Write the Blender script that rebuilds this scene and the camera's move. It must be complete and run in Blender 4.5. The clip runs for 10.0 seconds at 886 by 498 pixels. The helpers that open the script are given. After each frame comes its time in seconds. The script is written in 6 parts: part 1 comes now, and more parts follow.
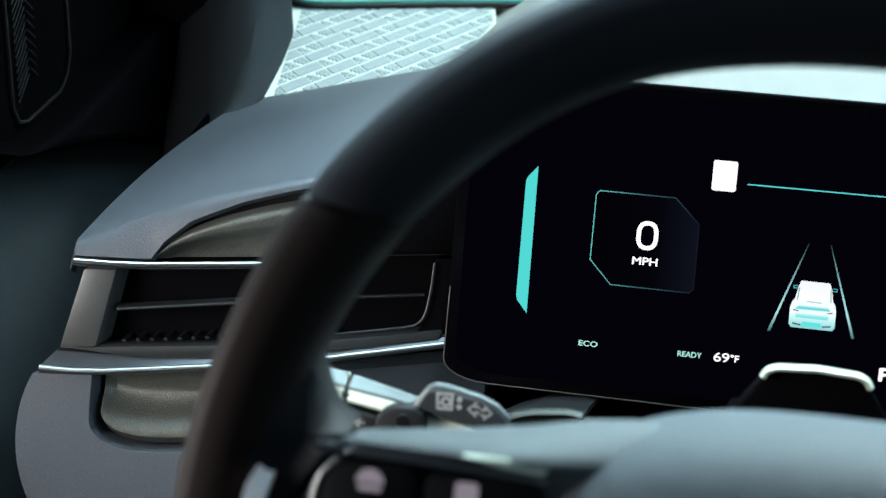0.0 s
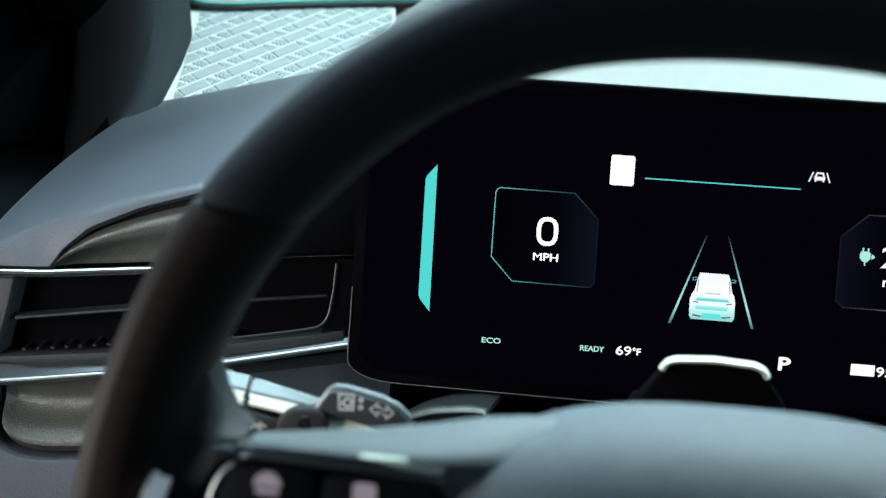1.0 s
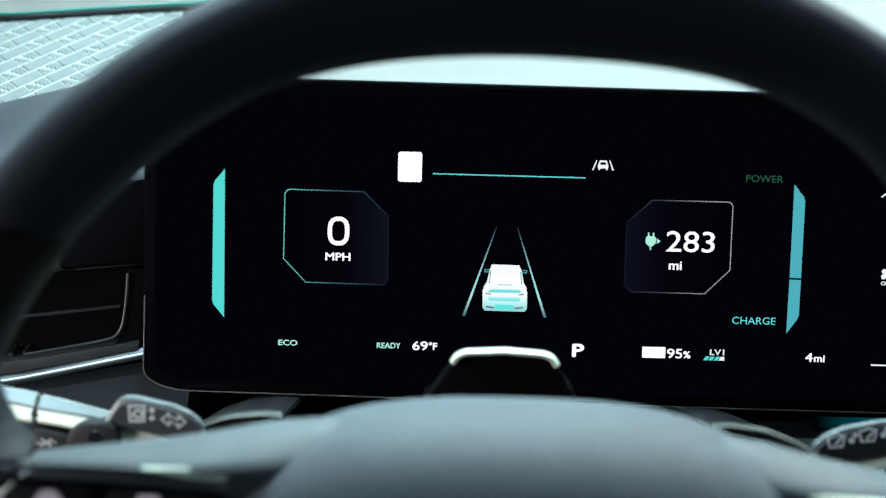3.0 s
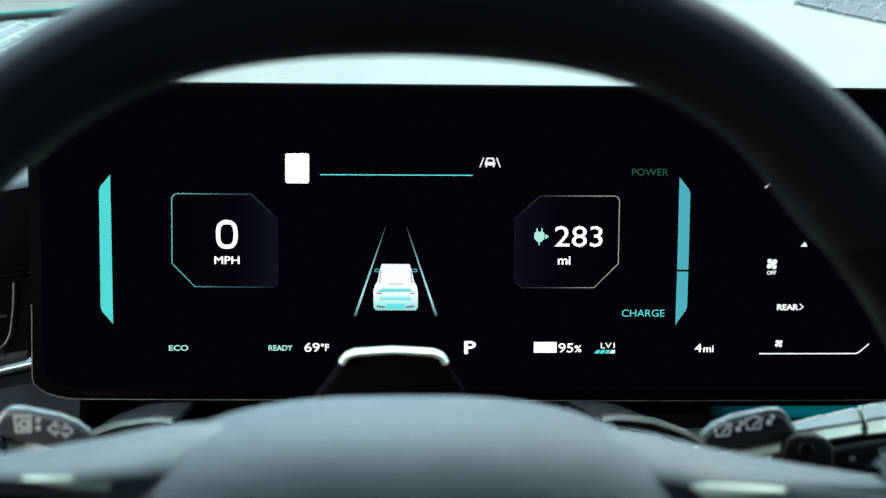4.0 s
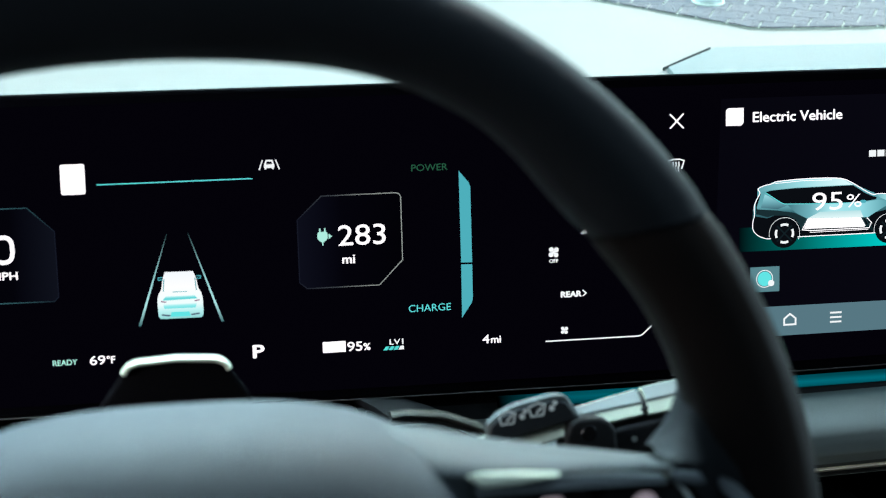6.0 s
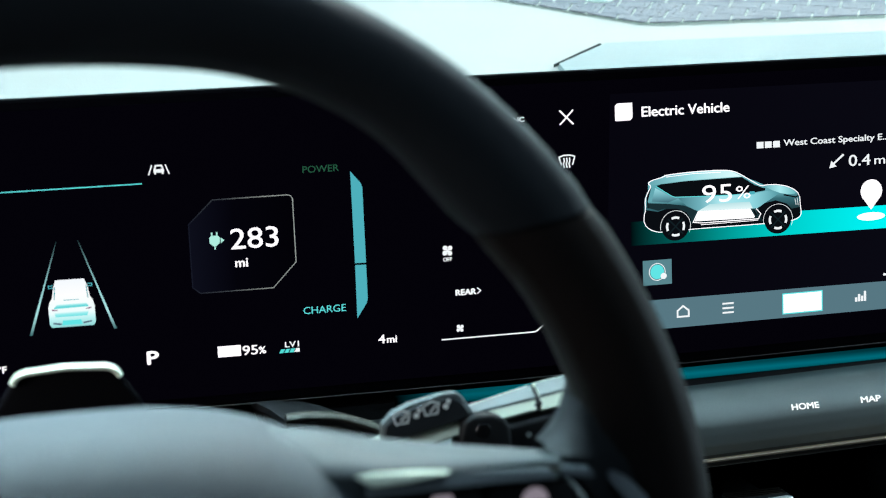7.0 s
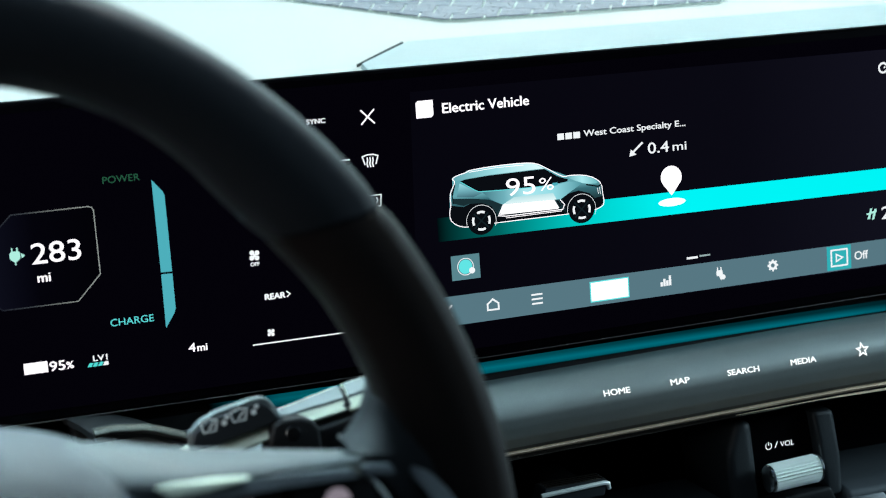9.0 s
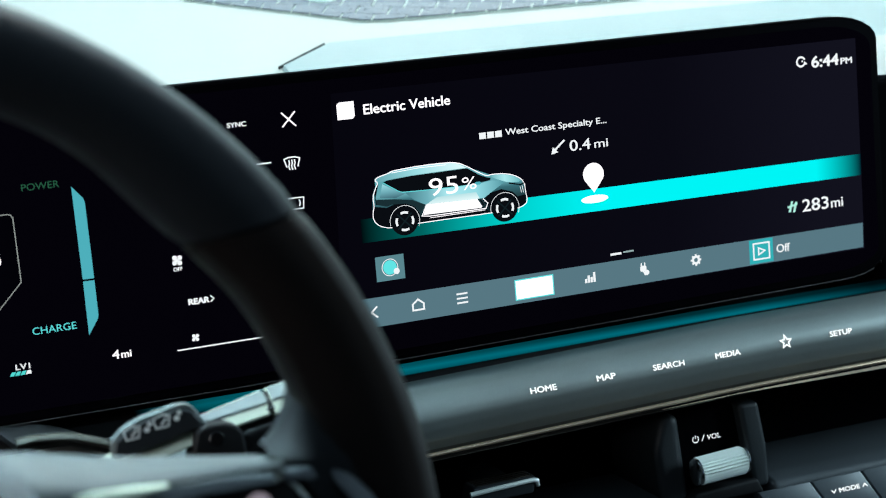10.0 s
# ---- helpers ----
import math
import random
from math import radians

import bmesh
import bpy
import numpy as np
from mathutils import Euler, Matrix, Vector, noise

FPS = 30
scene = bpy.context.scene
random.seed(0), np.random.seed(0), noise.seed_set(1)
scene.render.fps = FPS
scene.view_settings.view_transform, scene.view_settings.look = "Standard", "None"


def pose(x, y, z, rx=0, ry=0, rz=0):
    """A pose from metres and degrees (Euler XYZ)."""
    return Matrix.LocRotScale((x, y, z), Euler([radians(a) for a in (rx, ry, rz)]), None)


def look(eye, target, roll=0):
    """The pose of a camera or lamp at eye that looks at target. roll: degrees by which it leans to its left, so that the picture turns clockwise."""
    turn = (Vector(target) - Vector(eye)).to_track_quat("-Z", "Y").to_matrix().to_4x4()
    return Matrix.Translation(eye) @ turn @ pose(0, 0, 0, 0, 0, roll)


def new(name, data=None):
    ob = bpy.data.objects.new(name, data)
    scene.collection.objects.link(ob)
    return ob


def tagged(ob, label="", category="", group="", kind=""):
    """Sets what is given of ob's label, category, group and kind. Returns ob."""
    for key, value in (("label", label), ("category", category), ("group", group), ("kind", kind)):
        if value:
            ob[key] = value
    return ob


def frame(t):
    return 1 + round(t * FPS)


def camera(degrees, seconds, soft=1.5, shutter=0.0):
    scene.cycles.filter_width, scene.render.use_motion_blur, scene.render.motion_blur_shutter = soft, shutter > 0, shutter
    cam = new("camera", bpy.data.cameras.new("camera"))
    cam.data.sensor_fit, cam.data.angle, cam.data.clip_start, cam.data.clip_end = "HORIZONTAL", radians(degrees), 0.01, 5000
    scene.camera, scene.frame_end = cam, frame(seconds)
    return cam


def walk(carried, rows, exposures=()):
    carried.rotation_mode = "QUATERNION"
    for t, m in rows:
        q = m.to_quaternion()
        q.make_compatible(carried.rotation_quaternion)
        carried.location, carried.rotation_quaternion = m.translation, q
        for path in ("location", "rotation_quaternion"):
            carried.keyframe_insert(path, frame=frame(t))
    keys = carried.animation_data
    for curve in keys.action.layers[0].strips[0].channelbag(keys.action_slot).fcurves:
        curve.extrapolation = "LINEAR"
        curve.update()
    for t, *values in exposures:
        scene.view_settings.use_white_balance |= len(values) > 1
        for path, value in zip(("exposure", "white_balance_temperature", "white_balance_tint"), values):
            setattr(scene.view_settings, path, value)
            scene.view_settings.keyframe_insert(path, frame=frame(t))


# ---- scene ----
cam = camera(28.5, 10.0, soft=1.1)
cam.data.dof.use_dof = True
cam.data.dof.focus_distance = 0.87
cam.data.dof.aperture_fstop = 11.0

# The display's own axes: x along the display, y into the dashboard, z up its face; it leans back by LEAN.
LEAN, HEIGHT = 17.0, 1.10
BASE = pose(0, 0, HEIGHT, -LEAN, 0, 0)
CAR = pose(0, 0, HEIGHT)
ROWS = [
    (0.0, -0.0577, -0.7967, 0.1451, 80.95, -4.33, 8.86),
    (0.5, -0.0549, -0.7960, 0.1453, 81.04, -3.89, 7.42),
    (1.0, -0.0515, -0.7958, 0.1458, 81.11, -3.44, 5.88),
    (1.5, -0.0483, -0.7957, 0.1463, 81.16, -3.01, 4.39),
    (2.0, -0.0450, -0.7958, 0.1469, 81.20, -2.55, 2.82),
    (2.5, -0.0421, -0.7957, 0.1473, 81.25, -2.09, 1.24),
    (4.0, -0.0316, -0.7965, 0.1476, 81.35, -0.66, -3.69),
    (4.5, -0.0286, -0.7969, 0.1474, 81.37, -0.18, -5.32),
    (5.0, -0.0252, -0.7975, 0.1472, 81.38, 0.30, -7.02),
    (5.5, -0.0222, -0.7979, 0.1471, 81.37, 0.79, -8.63),
    (7.0, -0.0123, -0.7998, 0.1469, 81.23, 2.19, -13.44),
    (7.5, -0.0094, -0.8003, 0.1467, 81.17, 2.66, -14.98),
    (8.0, -0.0063, -0.8011, 0.1463, 81.11, 3.11, -16.51),
    (8.5, -0.0037, -0.8020, 0.1460, 81.05, 3.55, -17.92),
    (9.0, -0.0008, -0.8034, 0.1461, 80.94, 4.00, -19.29),
    (9.5, 0.0020, -0.8044, 0.1464, 80.83, 4.39, -20.50),
    (10.0, 0.0042, -0.8053, 0.1466, 80.72, 4.77, -21.59),
]
walk(cam, [(t, BASE @ pose(x, y, z, rx, ry, rz)) for t, x, y, z, rx, ry, rz in ROWS])

# ---- light ----
world = bpy.data.worlds.new("sky")
scene.world = world
world.use_nodes = True
wn, wl = world.node_tree.nodes, world.node_tree.links
sky = wn.new("ShaderNodeTexSky")
sky.sky_type, sky.sun_disc = "NISHITA", False
sky.sun_elevation, sky.sun_rotation = radians(38), radians(25)
wn["Background"].inputs["Strength"].default_value = 0.07
wl.new(sky.outputs[0], wn["Background"].inputs["Color"])

sun_data = bpy.data.lights.new("sun", "SUN")
sun_data.energy, sun_data.angle, sun_data.color = 0.7, radians(14), (1.0, 0.97, 0.92)
sun = new("sun", sun_data)
sun.matrix_world = look((0.37 + 2.2, 4.6, 4.4), (0.37, 0.2, 1.1))


def window_light(name, centre, target, width, height, watts, colour, spread=180.0):
    data = bpy.data.lights.new(name, "AREA")
    data.shape, data.size, data.size_y, data.energy, data.color = "RECTANGLE", width, height, watts, colour
    data.spread = radians(spread)
    ob = new(name, data)
    ob.matrix_world = look(centre, target)
    return ob


window_light("windscreen_light", (0.34, 0.38, HEIGHT + 0.31), (0.34, 0.02, HEIGHT - 0.07), 1.37, 0.50, 6.8, (0.60, 0.86, 1.0))
window_light("windscreen_upper_light", (-0.16, 0.02, HEIGHT + 0.44), (-0.09, -0.27, HEIGHT - 0.05), 0.60, 0.30, 3.5, (0.61, 0.87, 1.0), 100.0)
window_light("driver_window_light", (-0.455, -0.28, HEIGHT + 0.11), (-0.22, -0.07, HEIGHT - 0.06), 0.24, 0.12, 2.1, (1.0, 0.98, 0.96), 120.0)
window_light("passenger_window_light", (1.19, -0.16, HEIGHT + 0.26), (0.45, 0.0, HEIGHT - 0.14), 0.46, 0.30, 8.3, (0.60, 0.87, 1.0))
window_light("sunroof_light", (0.20, -0.50, HEIGHT + 0.645), (0.20, -0.40, HEIGHT), 0.56, 0.42, 0.5, (0.61, 0.87, 1.0))
scene.view_settings.exposure = 0.0


# ---- materials ----
def material(name, colour, rough=0.5, metal=0.0, spread=0.15, grain=0.0, grain_scale=900.0, patch_scale=14.0, spec=0.5, coat=0.0):
    m = bpy.data.materials.new(name)
    m.use_nodes = True
    n, l = m.node_tree.nodes, m.node_tree.links
    b = n["Principled BSDF"]
    b.inputs["Metallic"].default_value = metal
    b.inputs["Specular IOR Level"].default_value = spec
    b.inputs["Coat Weight"].default_value = coat
    b.inputs["Coat Roughness"].default_value = 0.08
    co = n.new("ShaderNodeTexCoord")
    big = n.new("ShaderNodeTexNoise")
    big.inputs["Scale"].default_value, big.inputs["Detail"].default_value = patch_scale, 4.0
    small = n.new("ShaderNodeTexNoise")
    small.inputs["Scale"].default_value, small.inputs["Detail"].default_value = grain_scale, 2.0
    l.new(co.outputs["Object"], big.inputs["Vector"])
    l.new(co.outputs["Object"], small.inputs["Vector"])
    add = n.new("ShaderNodeMath")
    add.operation = "MULTIPLY_ADD"
    add.inputs[1].default_value = 0.5
    l.new(small.outputs["Fac"], add.inputs[0])
    half = n.new("ShaderNodeMath")
    half.operation, half.inputs[1].default_value = "MULTIPLY", 0.5
    l.new(big.outputs["Fac"], half.inputs[0])
    l.new(half.outputs[0], add.inputs[2])
    ramp = n.new("ShaderNodeMapRange")
    ramp.inputs["From Min"].default_value, ramp.inputs["From Max"].default_value = 0.3, 0.7
    ramp.inputs["To Min"].default_value, ramp.inputs["To Max"].default_value = 1.0 - spread, 1.0 + spread
    l.new(add.outputs[0], ramp.inputs["Value"])
    mix = n.new("ShaderNodeVectorMath")
    mix.operation = "SCALE"
    mix.inputs[0].default_value = colour
    l.new(ramp.outputs[0], mix.inputs["Scale"])
    l.new(mix.outputs[0], b.inputs["Base Color"])
    rr = n.new("ShaderNodeMapRange")
    rr.inputs["To Min"].default_value, rr.inputs["To Max"].default_value = rough * 0.88, min(1.0, rough * 1.12)
    l.new(big.outputs["Fac"], rr.inputs["Value"])
    l.new(rr.outputs[0], b.inputs["Roughness"])
    if grain:
        bump = n.new("ShaderNodeBump")
        bump.inputs["Strength"].default_value, bump.inputs["Distance"].default_value = grain, 0.0006
        l.new(small.outputs["Fac"], bump.inputs["Height"])
        l.new(bump.outputs[0], b.inputs["Normal"])
    return m


def leather(name, colour, rough, cell=520.0, depth=0.35, spread=0.12, spec=0.5):
    m = material(name, colour, rough, spread=spread, patch_scale=9.0, spec=spec)
    n, l = m.node_tree.nodes, m.node_tree.links
    co = n.new("ShaderNodeTexCoord")
    v = n.new("ShaderNodeTexVoronoi")
    v.feature = "DISTANCE_TO_EDGE"
    v.inputs["Scale"].default_value = cell
    l.new(co.outputs["Object"], v.inputs["Vector"])
    bump = n.new("ShaderNodeBump")
    bump.inputs["Strength"].default_value, bump.inputs["Distance"].default_value = depth, 0.0005
    l.new(v.outputs["Distance"], bump.inputs["Height"])
    l.new(bump.outputs[0], n["Principled BSDF"].inputs["Normal"])
    return m


def glow(name, colour, strength=1.0):
    m = bpy.data.materials.new(name)
    m.use_nodes = True
    n, l = m.node_tree.nodes, m.node_tree.links
    n.remove(n["Principled BSDF"])
    e = n.new("ShaderNodeEmission")
    e.inputs["Color"].default_value, e.inputs["Strength"].default_value = (*colour, 1), strength
    l.new(e.outputs[0], n["Material Output"].inputs["Surface"])
    return m


def glow_ramp(name, axis, stops, strength=1.0):
    """A lit picture whose colour runs along one axis of the display: stops of (metres, colour)."""
    m = glow(name, (0, 0, 0), strength)
    n, l = m.node_tree.nodes, m.node_tree.links
    co, sep = n.new("ShaderNodeTexCoord"), n.new("ShaderNodeSeparateXYZ")
    l.new(co.outputs["Object"], sep.inputs[0])
    rng = n.new("ShaderNodeMapRange")
    rng.inputs["From Min"].default_value, rng.inputs["From Max"].default_value = stops[0][0], stops[-1][0]
    l.new(sep.outputs[axis], rng.inputs["Value"])
    ramp = n.new("ShaderNodeValToRGB")
    els = ramp.color_ramp.elements
    while len(els) < len(stops):
        els.new(0.5)
    for el, (at, colour) in zip(els, stops):
        el.position = (at - stops[0][0]) / (stops[-1][0] - stops[0][0])
        el.color = (*colour, 1)
    l.new(rng.outputs[0], ramp.inputs[0])
    l.new(ramp.outputs[0], n["Emission"].inputs["Color"])
    return m


PAD = leather("pad_leather", (0.058, 0.066, 0.079), 0.42, cell=640.0, depth=0.3, spec=0.5)
# pad leather with coarser grain, lightened to make up for weak light below
PAD_LOW = leather("brightened_dash_leather", (0.074, 0.084, 0.100), 0.45, cell=520.0, depth=0.55, spec=0.5)
PAD_SOFT = leather("door_leather", (0.028, 0.038, 0.043), 0.65, spec=0.12)
# door leather again, far darker to keep the cabin side in the dark
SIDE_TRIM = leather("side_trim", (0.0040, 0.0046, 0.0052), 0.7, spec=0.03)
TOP = material("pale_dash_skin", (0.336, 0.323, 0.290), 0.55, spread=0.05, grain=0.25)
WHEEL_TOP = leather("wheel_leather", (0.025, 0.0262, 0.0295), 0.55, cell=900.0, depth=0.10, spec=0.0)
WHEEL_SIDE = leather("wheel_grip_leather", (0.0185, 0.0145, 0.0135), 0.55, cell=1400.0, depth=0.2, spec=0.0)
for m in (WHEEL_TOP, WHEEL_SIDE):
    # dull leather: dark face on, with a soft gloss at a glancing angle
    n, l = m.node_tree.nodes, m.node_tree.links
    facing = n.new("ShaderNodeLayerWeight")
    facing.inputs["Blend"].default_value = 0.5
    gloss = n.new("ShaderNodeMapRange")
    gloss.inputs["From Min"].default_value, gloss.inputs["From Max"].default_value = 0.35, 0.95
    gloss.inputs["To Min"].default_value, gloss.inputs["To Max"].default_value = 0.0, 0.28
    l.new(facing.outputs["Facing"], gloss.inputs["Value"])
    l.new(gloss.outputs[0], n["Principled BSDF"].inputs["Specular IOR Level"])
THUMB = leather("thumb_leather", (0.0155, 0.0175, 0.0198), 0.5, cell=1200.0, depth=0.15, spec=0.12)
HUB = material("airbag_skin", (0.048, 0.059, 0.070), 0.62, spread=0.08, grain=0.3, grain_scale=1600.0)
SPOKE = material("spoke_plastic", (0.062, 0.074, 0.078), 0.58, spread=0.08, grain=0.15)
KNURL = material("knurled_silver", (0.95, 1.0, 0.95), 0.34, 0.25, spread=0.05)
KEY = material("satin_black_key", (0.072, 0.082, 0.092), 0.38, spread=0.1)
CHEEK = material("soft_black_cheek", (0.020, 0.024, 0.027), 0.5, spread=0.15, grain=0.2)
LEDGE = material("soft_black_ledge", (0.062, 0.070, 0.077), 0.5, spread=0.15, grain=0.2)
CHROME = material("satin_chrome", (0.74, 0.75, 0.74), 0.2, 1.0, spread=0.05, patch_scale=30.0)
SATIN = material("satin_silver", (0.38, 0.40, 0.39), 0.32, 1.0, spread=0.06)
# silver with the warm reflection put into its tint
CREAM_METAL = material("warm_tinted_silver", (0.68, 0.72, 0.58), 0.32, 0.4, spread=0.06)
BAND = material("smoke_switch_band", (0.055, 0.066, 0.076), 0.4, spread=0.08)
WARM_CHROME = material("highlight_chrome", (0.90, 0.84, 0.82), 0.30, 0.3, spread=0.05)
DARK_CHROME = material("dark_chrome", (0.32, 0.26, 0.22), 0.25, 1.0, spread=0.08)
# orange tint put in to offset the bluish lamps
WARM_TRIM = material("warm_tinted_trim", (0.95, 0.70, 0.50), 0.3, 0.8, spread=0.06)
EDGE_METAL = material("dull_edge_metal", (0.10, 0.088, 0.085), 0.4, 0.8, spread=0.1)
FRAME_GREY = material("satin_grey_frame", (0.055, 0.055, 0.054), 0.42, 0.2, spread=0.08, grain=0.1)
BLACK = material("matt_black_plastic", (0.007, 0.007, 0.008), 0.6, spread=0.2, grain=0.2, spec=0.2)
GLOSS = material("gloss_black_plastic", (0.006, 0.006, 0.007), 0.2, spread=0.2, spec=0.35)
SPECKLE = material("speckled_grey_trim", (0.122, 0.124, 0.110), 0.38, 0.6, spread=0.5, grain=0.6, grain_scale=1300.0)
LIP_SPECKLE = material("speckled_lip", (0.050, 0.050, 0.042), 0.30, 0.4, spread=0.5, grain=0.5, grain_scale=2000.0)
INNER_TRIM = material("shaded_slate_trim", (0.020, 0.025, 0.030), 0.22, spread=0.15, grain=0.2, grain_scale=2000.0)
# same cloth as the pillar, coloured lighter for the light it catches
CORNER = material("corner_cloth_lit", (0.034, 0.039, 0.043), 0.9, spread=0.15, grain=0.4, grain_scale=1200.0, spec=0.02)
SMOKE = material("smoke_silver", (0.115, 0.128, 0.130), 0.52, 0.9, spread=0.06)
BAR = material("touch_bar_skin", (0.290, 0.318, 0.306), 0.50, 0.5, spread=0.2, grain=0.12, grain_scale=2600.0)
GRILLE_PALE = material("pale_grille_web", (0.84, 0.90, 0.78), 0.5, spread=0.05, grain=0.15)
# one mesh, two colours: left copy lighter to make up for weak light
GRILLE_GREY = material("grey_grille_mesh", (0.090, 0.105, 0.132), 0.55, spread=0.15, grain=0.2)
GRILLE_LIGHT = material("brightened_grille_mesh", (0.44, 0.49, 0.49), 0.55, spread=0.12, grain=0.2)
# the corner's cloth again, near-black to hold the pillar's shade
TRIM = material("pillar_cloth_dark", (0.0055, 0.0063, 0.0070), 0.9, spread=0.15, grain=0.4, grain_scale=1200.0, spec=0.02)
HEADLINER = material("dark_headliner", (0.03, 0.03, 0.032), 0.9, spread=0.15, grain=0.3)
CARPET = material("dark_carpet", (0.02, 0.02, 0.021), 0.95, spread=0.3, grain=0.6, grain_scale=400.0)
SEAL = material("black_screen_band", (0.01, 0.012, 0.012), 0.35, spread=0.1)
SEAM = material("dark_seam", (0.030, 0.036, 0.036), 0.7, spread=0.1)
GLASS_EDGE = material("green_glass_edge", (0.05, 0.42, 0.34), 0.2, spread=0.1)
ASPHALT = material("asphalt", (0.05, 0.05, 0.05), 0.85, spread=0.3, grain=0.5, grain_scale=60.0, patch_scale=0.6)
PAINT = material("pale_car_paint", (0.60, 0.66, 0.64), 0.25, spread=0.04, coat=0.6)
PANEL_BLACK = material("display_glass", (0.0010, 0.0009, 0.0016), 0.22, spread=0.05, spec=0.06)
HOUSING = material("display_housing", (0.0015, 0.0015, 0.002), 0.75, spread=0.1, spec=0.01)
STRIP = material("satin_smoke_metal", (0.075, 0.083, 0.092), 0.30, 0.6, spread=0.06)
# the top skin's colour, dimmed for the ridge's slant to the light
RIDGE = material("dimmed_dash_ridge", (0.238, 0.284, 0.272), 0.6, spread=0.05, grain=0.2)
BACKLIT = glow("lit_switch_symbol", (0.42, 0.37, 0.44), 0.55)
# also covers hollows and gaps, whose shade it holds in its colour
DULL = material("near_black", (0.0030, 0.0029, 0.0035), 1.0, spread=0.1, spec=0.0)
LIP_GREY = material("dark_grey_vent_lip", (0.016, 0.017, 0.018), 0.45, spread=0.1, grain=0.1)
POD_FACE = material("pod_face", (0.020, 0.023, 0.026), 0.4, spread=0.1, spec=0.3)
SYMBOL_DIM = material("dim_printed_symbol", (0.22, 0.23, 0.22), 0.5, spread=0.05)
# one print in two greys: darker where the driver-side lamp falls
PRINT_DARKENED = material("darkened_printed_symbol", (0.27, 0.29, 0.29), 0.5, spread=0.05)
PRINT = material("printed_symbol", (0.88, 0.90, 0.88), 0.5, spread=0.05)

WHITE = glow("lit_white", (1.0, 0.97, 1.0), 1.25)
SOFT_WHITE = glow("lit_soft_white", (0.80, 0.84, 0.86), 1.12)
MINT = glow("lit_mint", (0.45, 0.90, 0.78), 0.95)
TEAL = glow("lit_teal", (0.085, 0.70, 0.66), 1.0)
TEAL_DIM = glow("lit_dim_teal", (0.075, 0.43, 0.50), 1.0)
TEAL_DEEP = glow("lit_deep_teal", (0.03, 0.33, 0.38), 1.0)
CYAN = glow("lit_cyan", (0.12, 0.78, 0.78), 1.0)
POWER_GREEN = glow("lit_dark_green", (0.020, 0.105, 0.055), 1.0)
NAV_GREY = glow("lit_nav_grey", (0.095, 0.185, 0.225), 1.0)
PLAY_TEAL = glow("lit_play_teal", (0.03, 0.43, 0.47), 1.0)
BAR_WORD = glow("lit_bar_word", (0.88, 0.93, 0.95), 1.35)
BACKLIGHT = glow("lit_backlight", (0.0011, 0.0008, 0.0026), 1.0)
INK = glow("lit_black", (0.003, 0.004, 0.006), 1.0)
TILE_TEAL = glow("lit_tile_teal", (0.10, 0.235, 0.27), 1.0)


# ---- building helpers ----
def thing(name, m, label, category, group="", kind=""):
    ob = new(name)
    ob.empty_display_size = 0.02
    ob.matrix_world = m
    return tagged(ob, label, category, group, kind)


def mesh_of(name, bm, mat, smooth=True):
    bmesh.ops.recalc_face_normals(bm, faces=bm.faces)
    me = bpy.data.meshes.new(name)
    bm.to_mesh(me)
    bm.free()
    me.materials.append(mat)
    if smooth:
        me.polygons.foreach_set("use_smooth", [True] * len(me.polygons))
        me.set_sharp_from_angle(angle=radians(38))
    return me


def part(name, bm, mat, parent, label=""):
    ob = new(name, mesh_of(name, bm, mat))
    ob.parent = parent
    return tagged(ob, label)


def solo(name, bm, mat, m, label, category, group="", kind=""):
    ob = new(name, mesh_of(name, bm, mat))
    ob.matrix_world = m
    return tagged(ob, label, category, group, kind)


def prism(pts, y0, y1, bevel=0.0, segments=2, shear=None):
    """A polygon of (x, z) drawn out from y0 to y1, with rounded edges; shear(x) moves it along y."""
    bm = bmesh.new()
    a = [bm.verts.new((x, y0, z)) for x, z in pts]
    b = [bm.verts.new((x, y1, z)) for x, z in pts]
    n = len(pts)
    bm.faces.new(a)
    bm.faces.new(b[::-1])
    for i in range(n):
        bm.faces.new((a[i], b[i], b[(i + 1) % n], a[(i + 1) % n]))
    bmesh.ops.recalc_face_normals(bm, faces=bm.faces)
    if bevel:
        bmesh.ops.bevel(bm, geom=bm.edges[:], offset=bevel, segments=segments, profile=0.6, affect="EDGES", clamp_overlap=True)
    if shear:
        for v in bm.verts:
            v.co.y += shear(v.co.x)
    return bm


def box(x0, x1, y0, y1, z0, z1, bevel=0.0, segments=2):
    return prism([(x0, z0), (x1, z0), (x1, z1), (x0, z1)], y0, y1, bevel, segments)


def sweep(path, section, closed=False, caps=True, up=(0, 0, 1)):
    """A section of (side, up) points carried along a path; section may depend on the step from 0 to 1."""
    bm = bmesh.new()
    n = len(path)
    rings = []
    for i, p in enumerate(path):
        p = Vector(p)
        a = Vector(path[(i - 1) % n] if closed or i else path[0])
        b = Vector(path[(i + 1) % n] if closed or i < n - 1 else path[-1])
        t = (b - a).normalized()
        side = t.cross(Vector(up)).normalized()
        top = side.cross(t).normalized()
        sec = section(i / max(1, n - 1)) if callable(section) else section
        rings.append([bm.verts.new(p + side * s + top * u) for s, u in sec])
    k = len(rings[0])
    for i in range(n if closed else n - 1):
        r, q = rings[i], rings[(i + 1) % n]
        for j in range(k):
            bm.faces.new((r[j], r[(j + 1) % k], q[(j + 1) % k], q[j]))
    if caps and not closed:
        bm.faces.new(rings[0][::-1])
        bm.faces.new(rings[-1])
    return bm


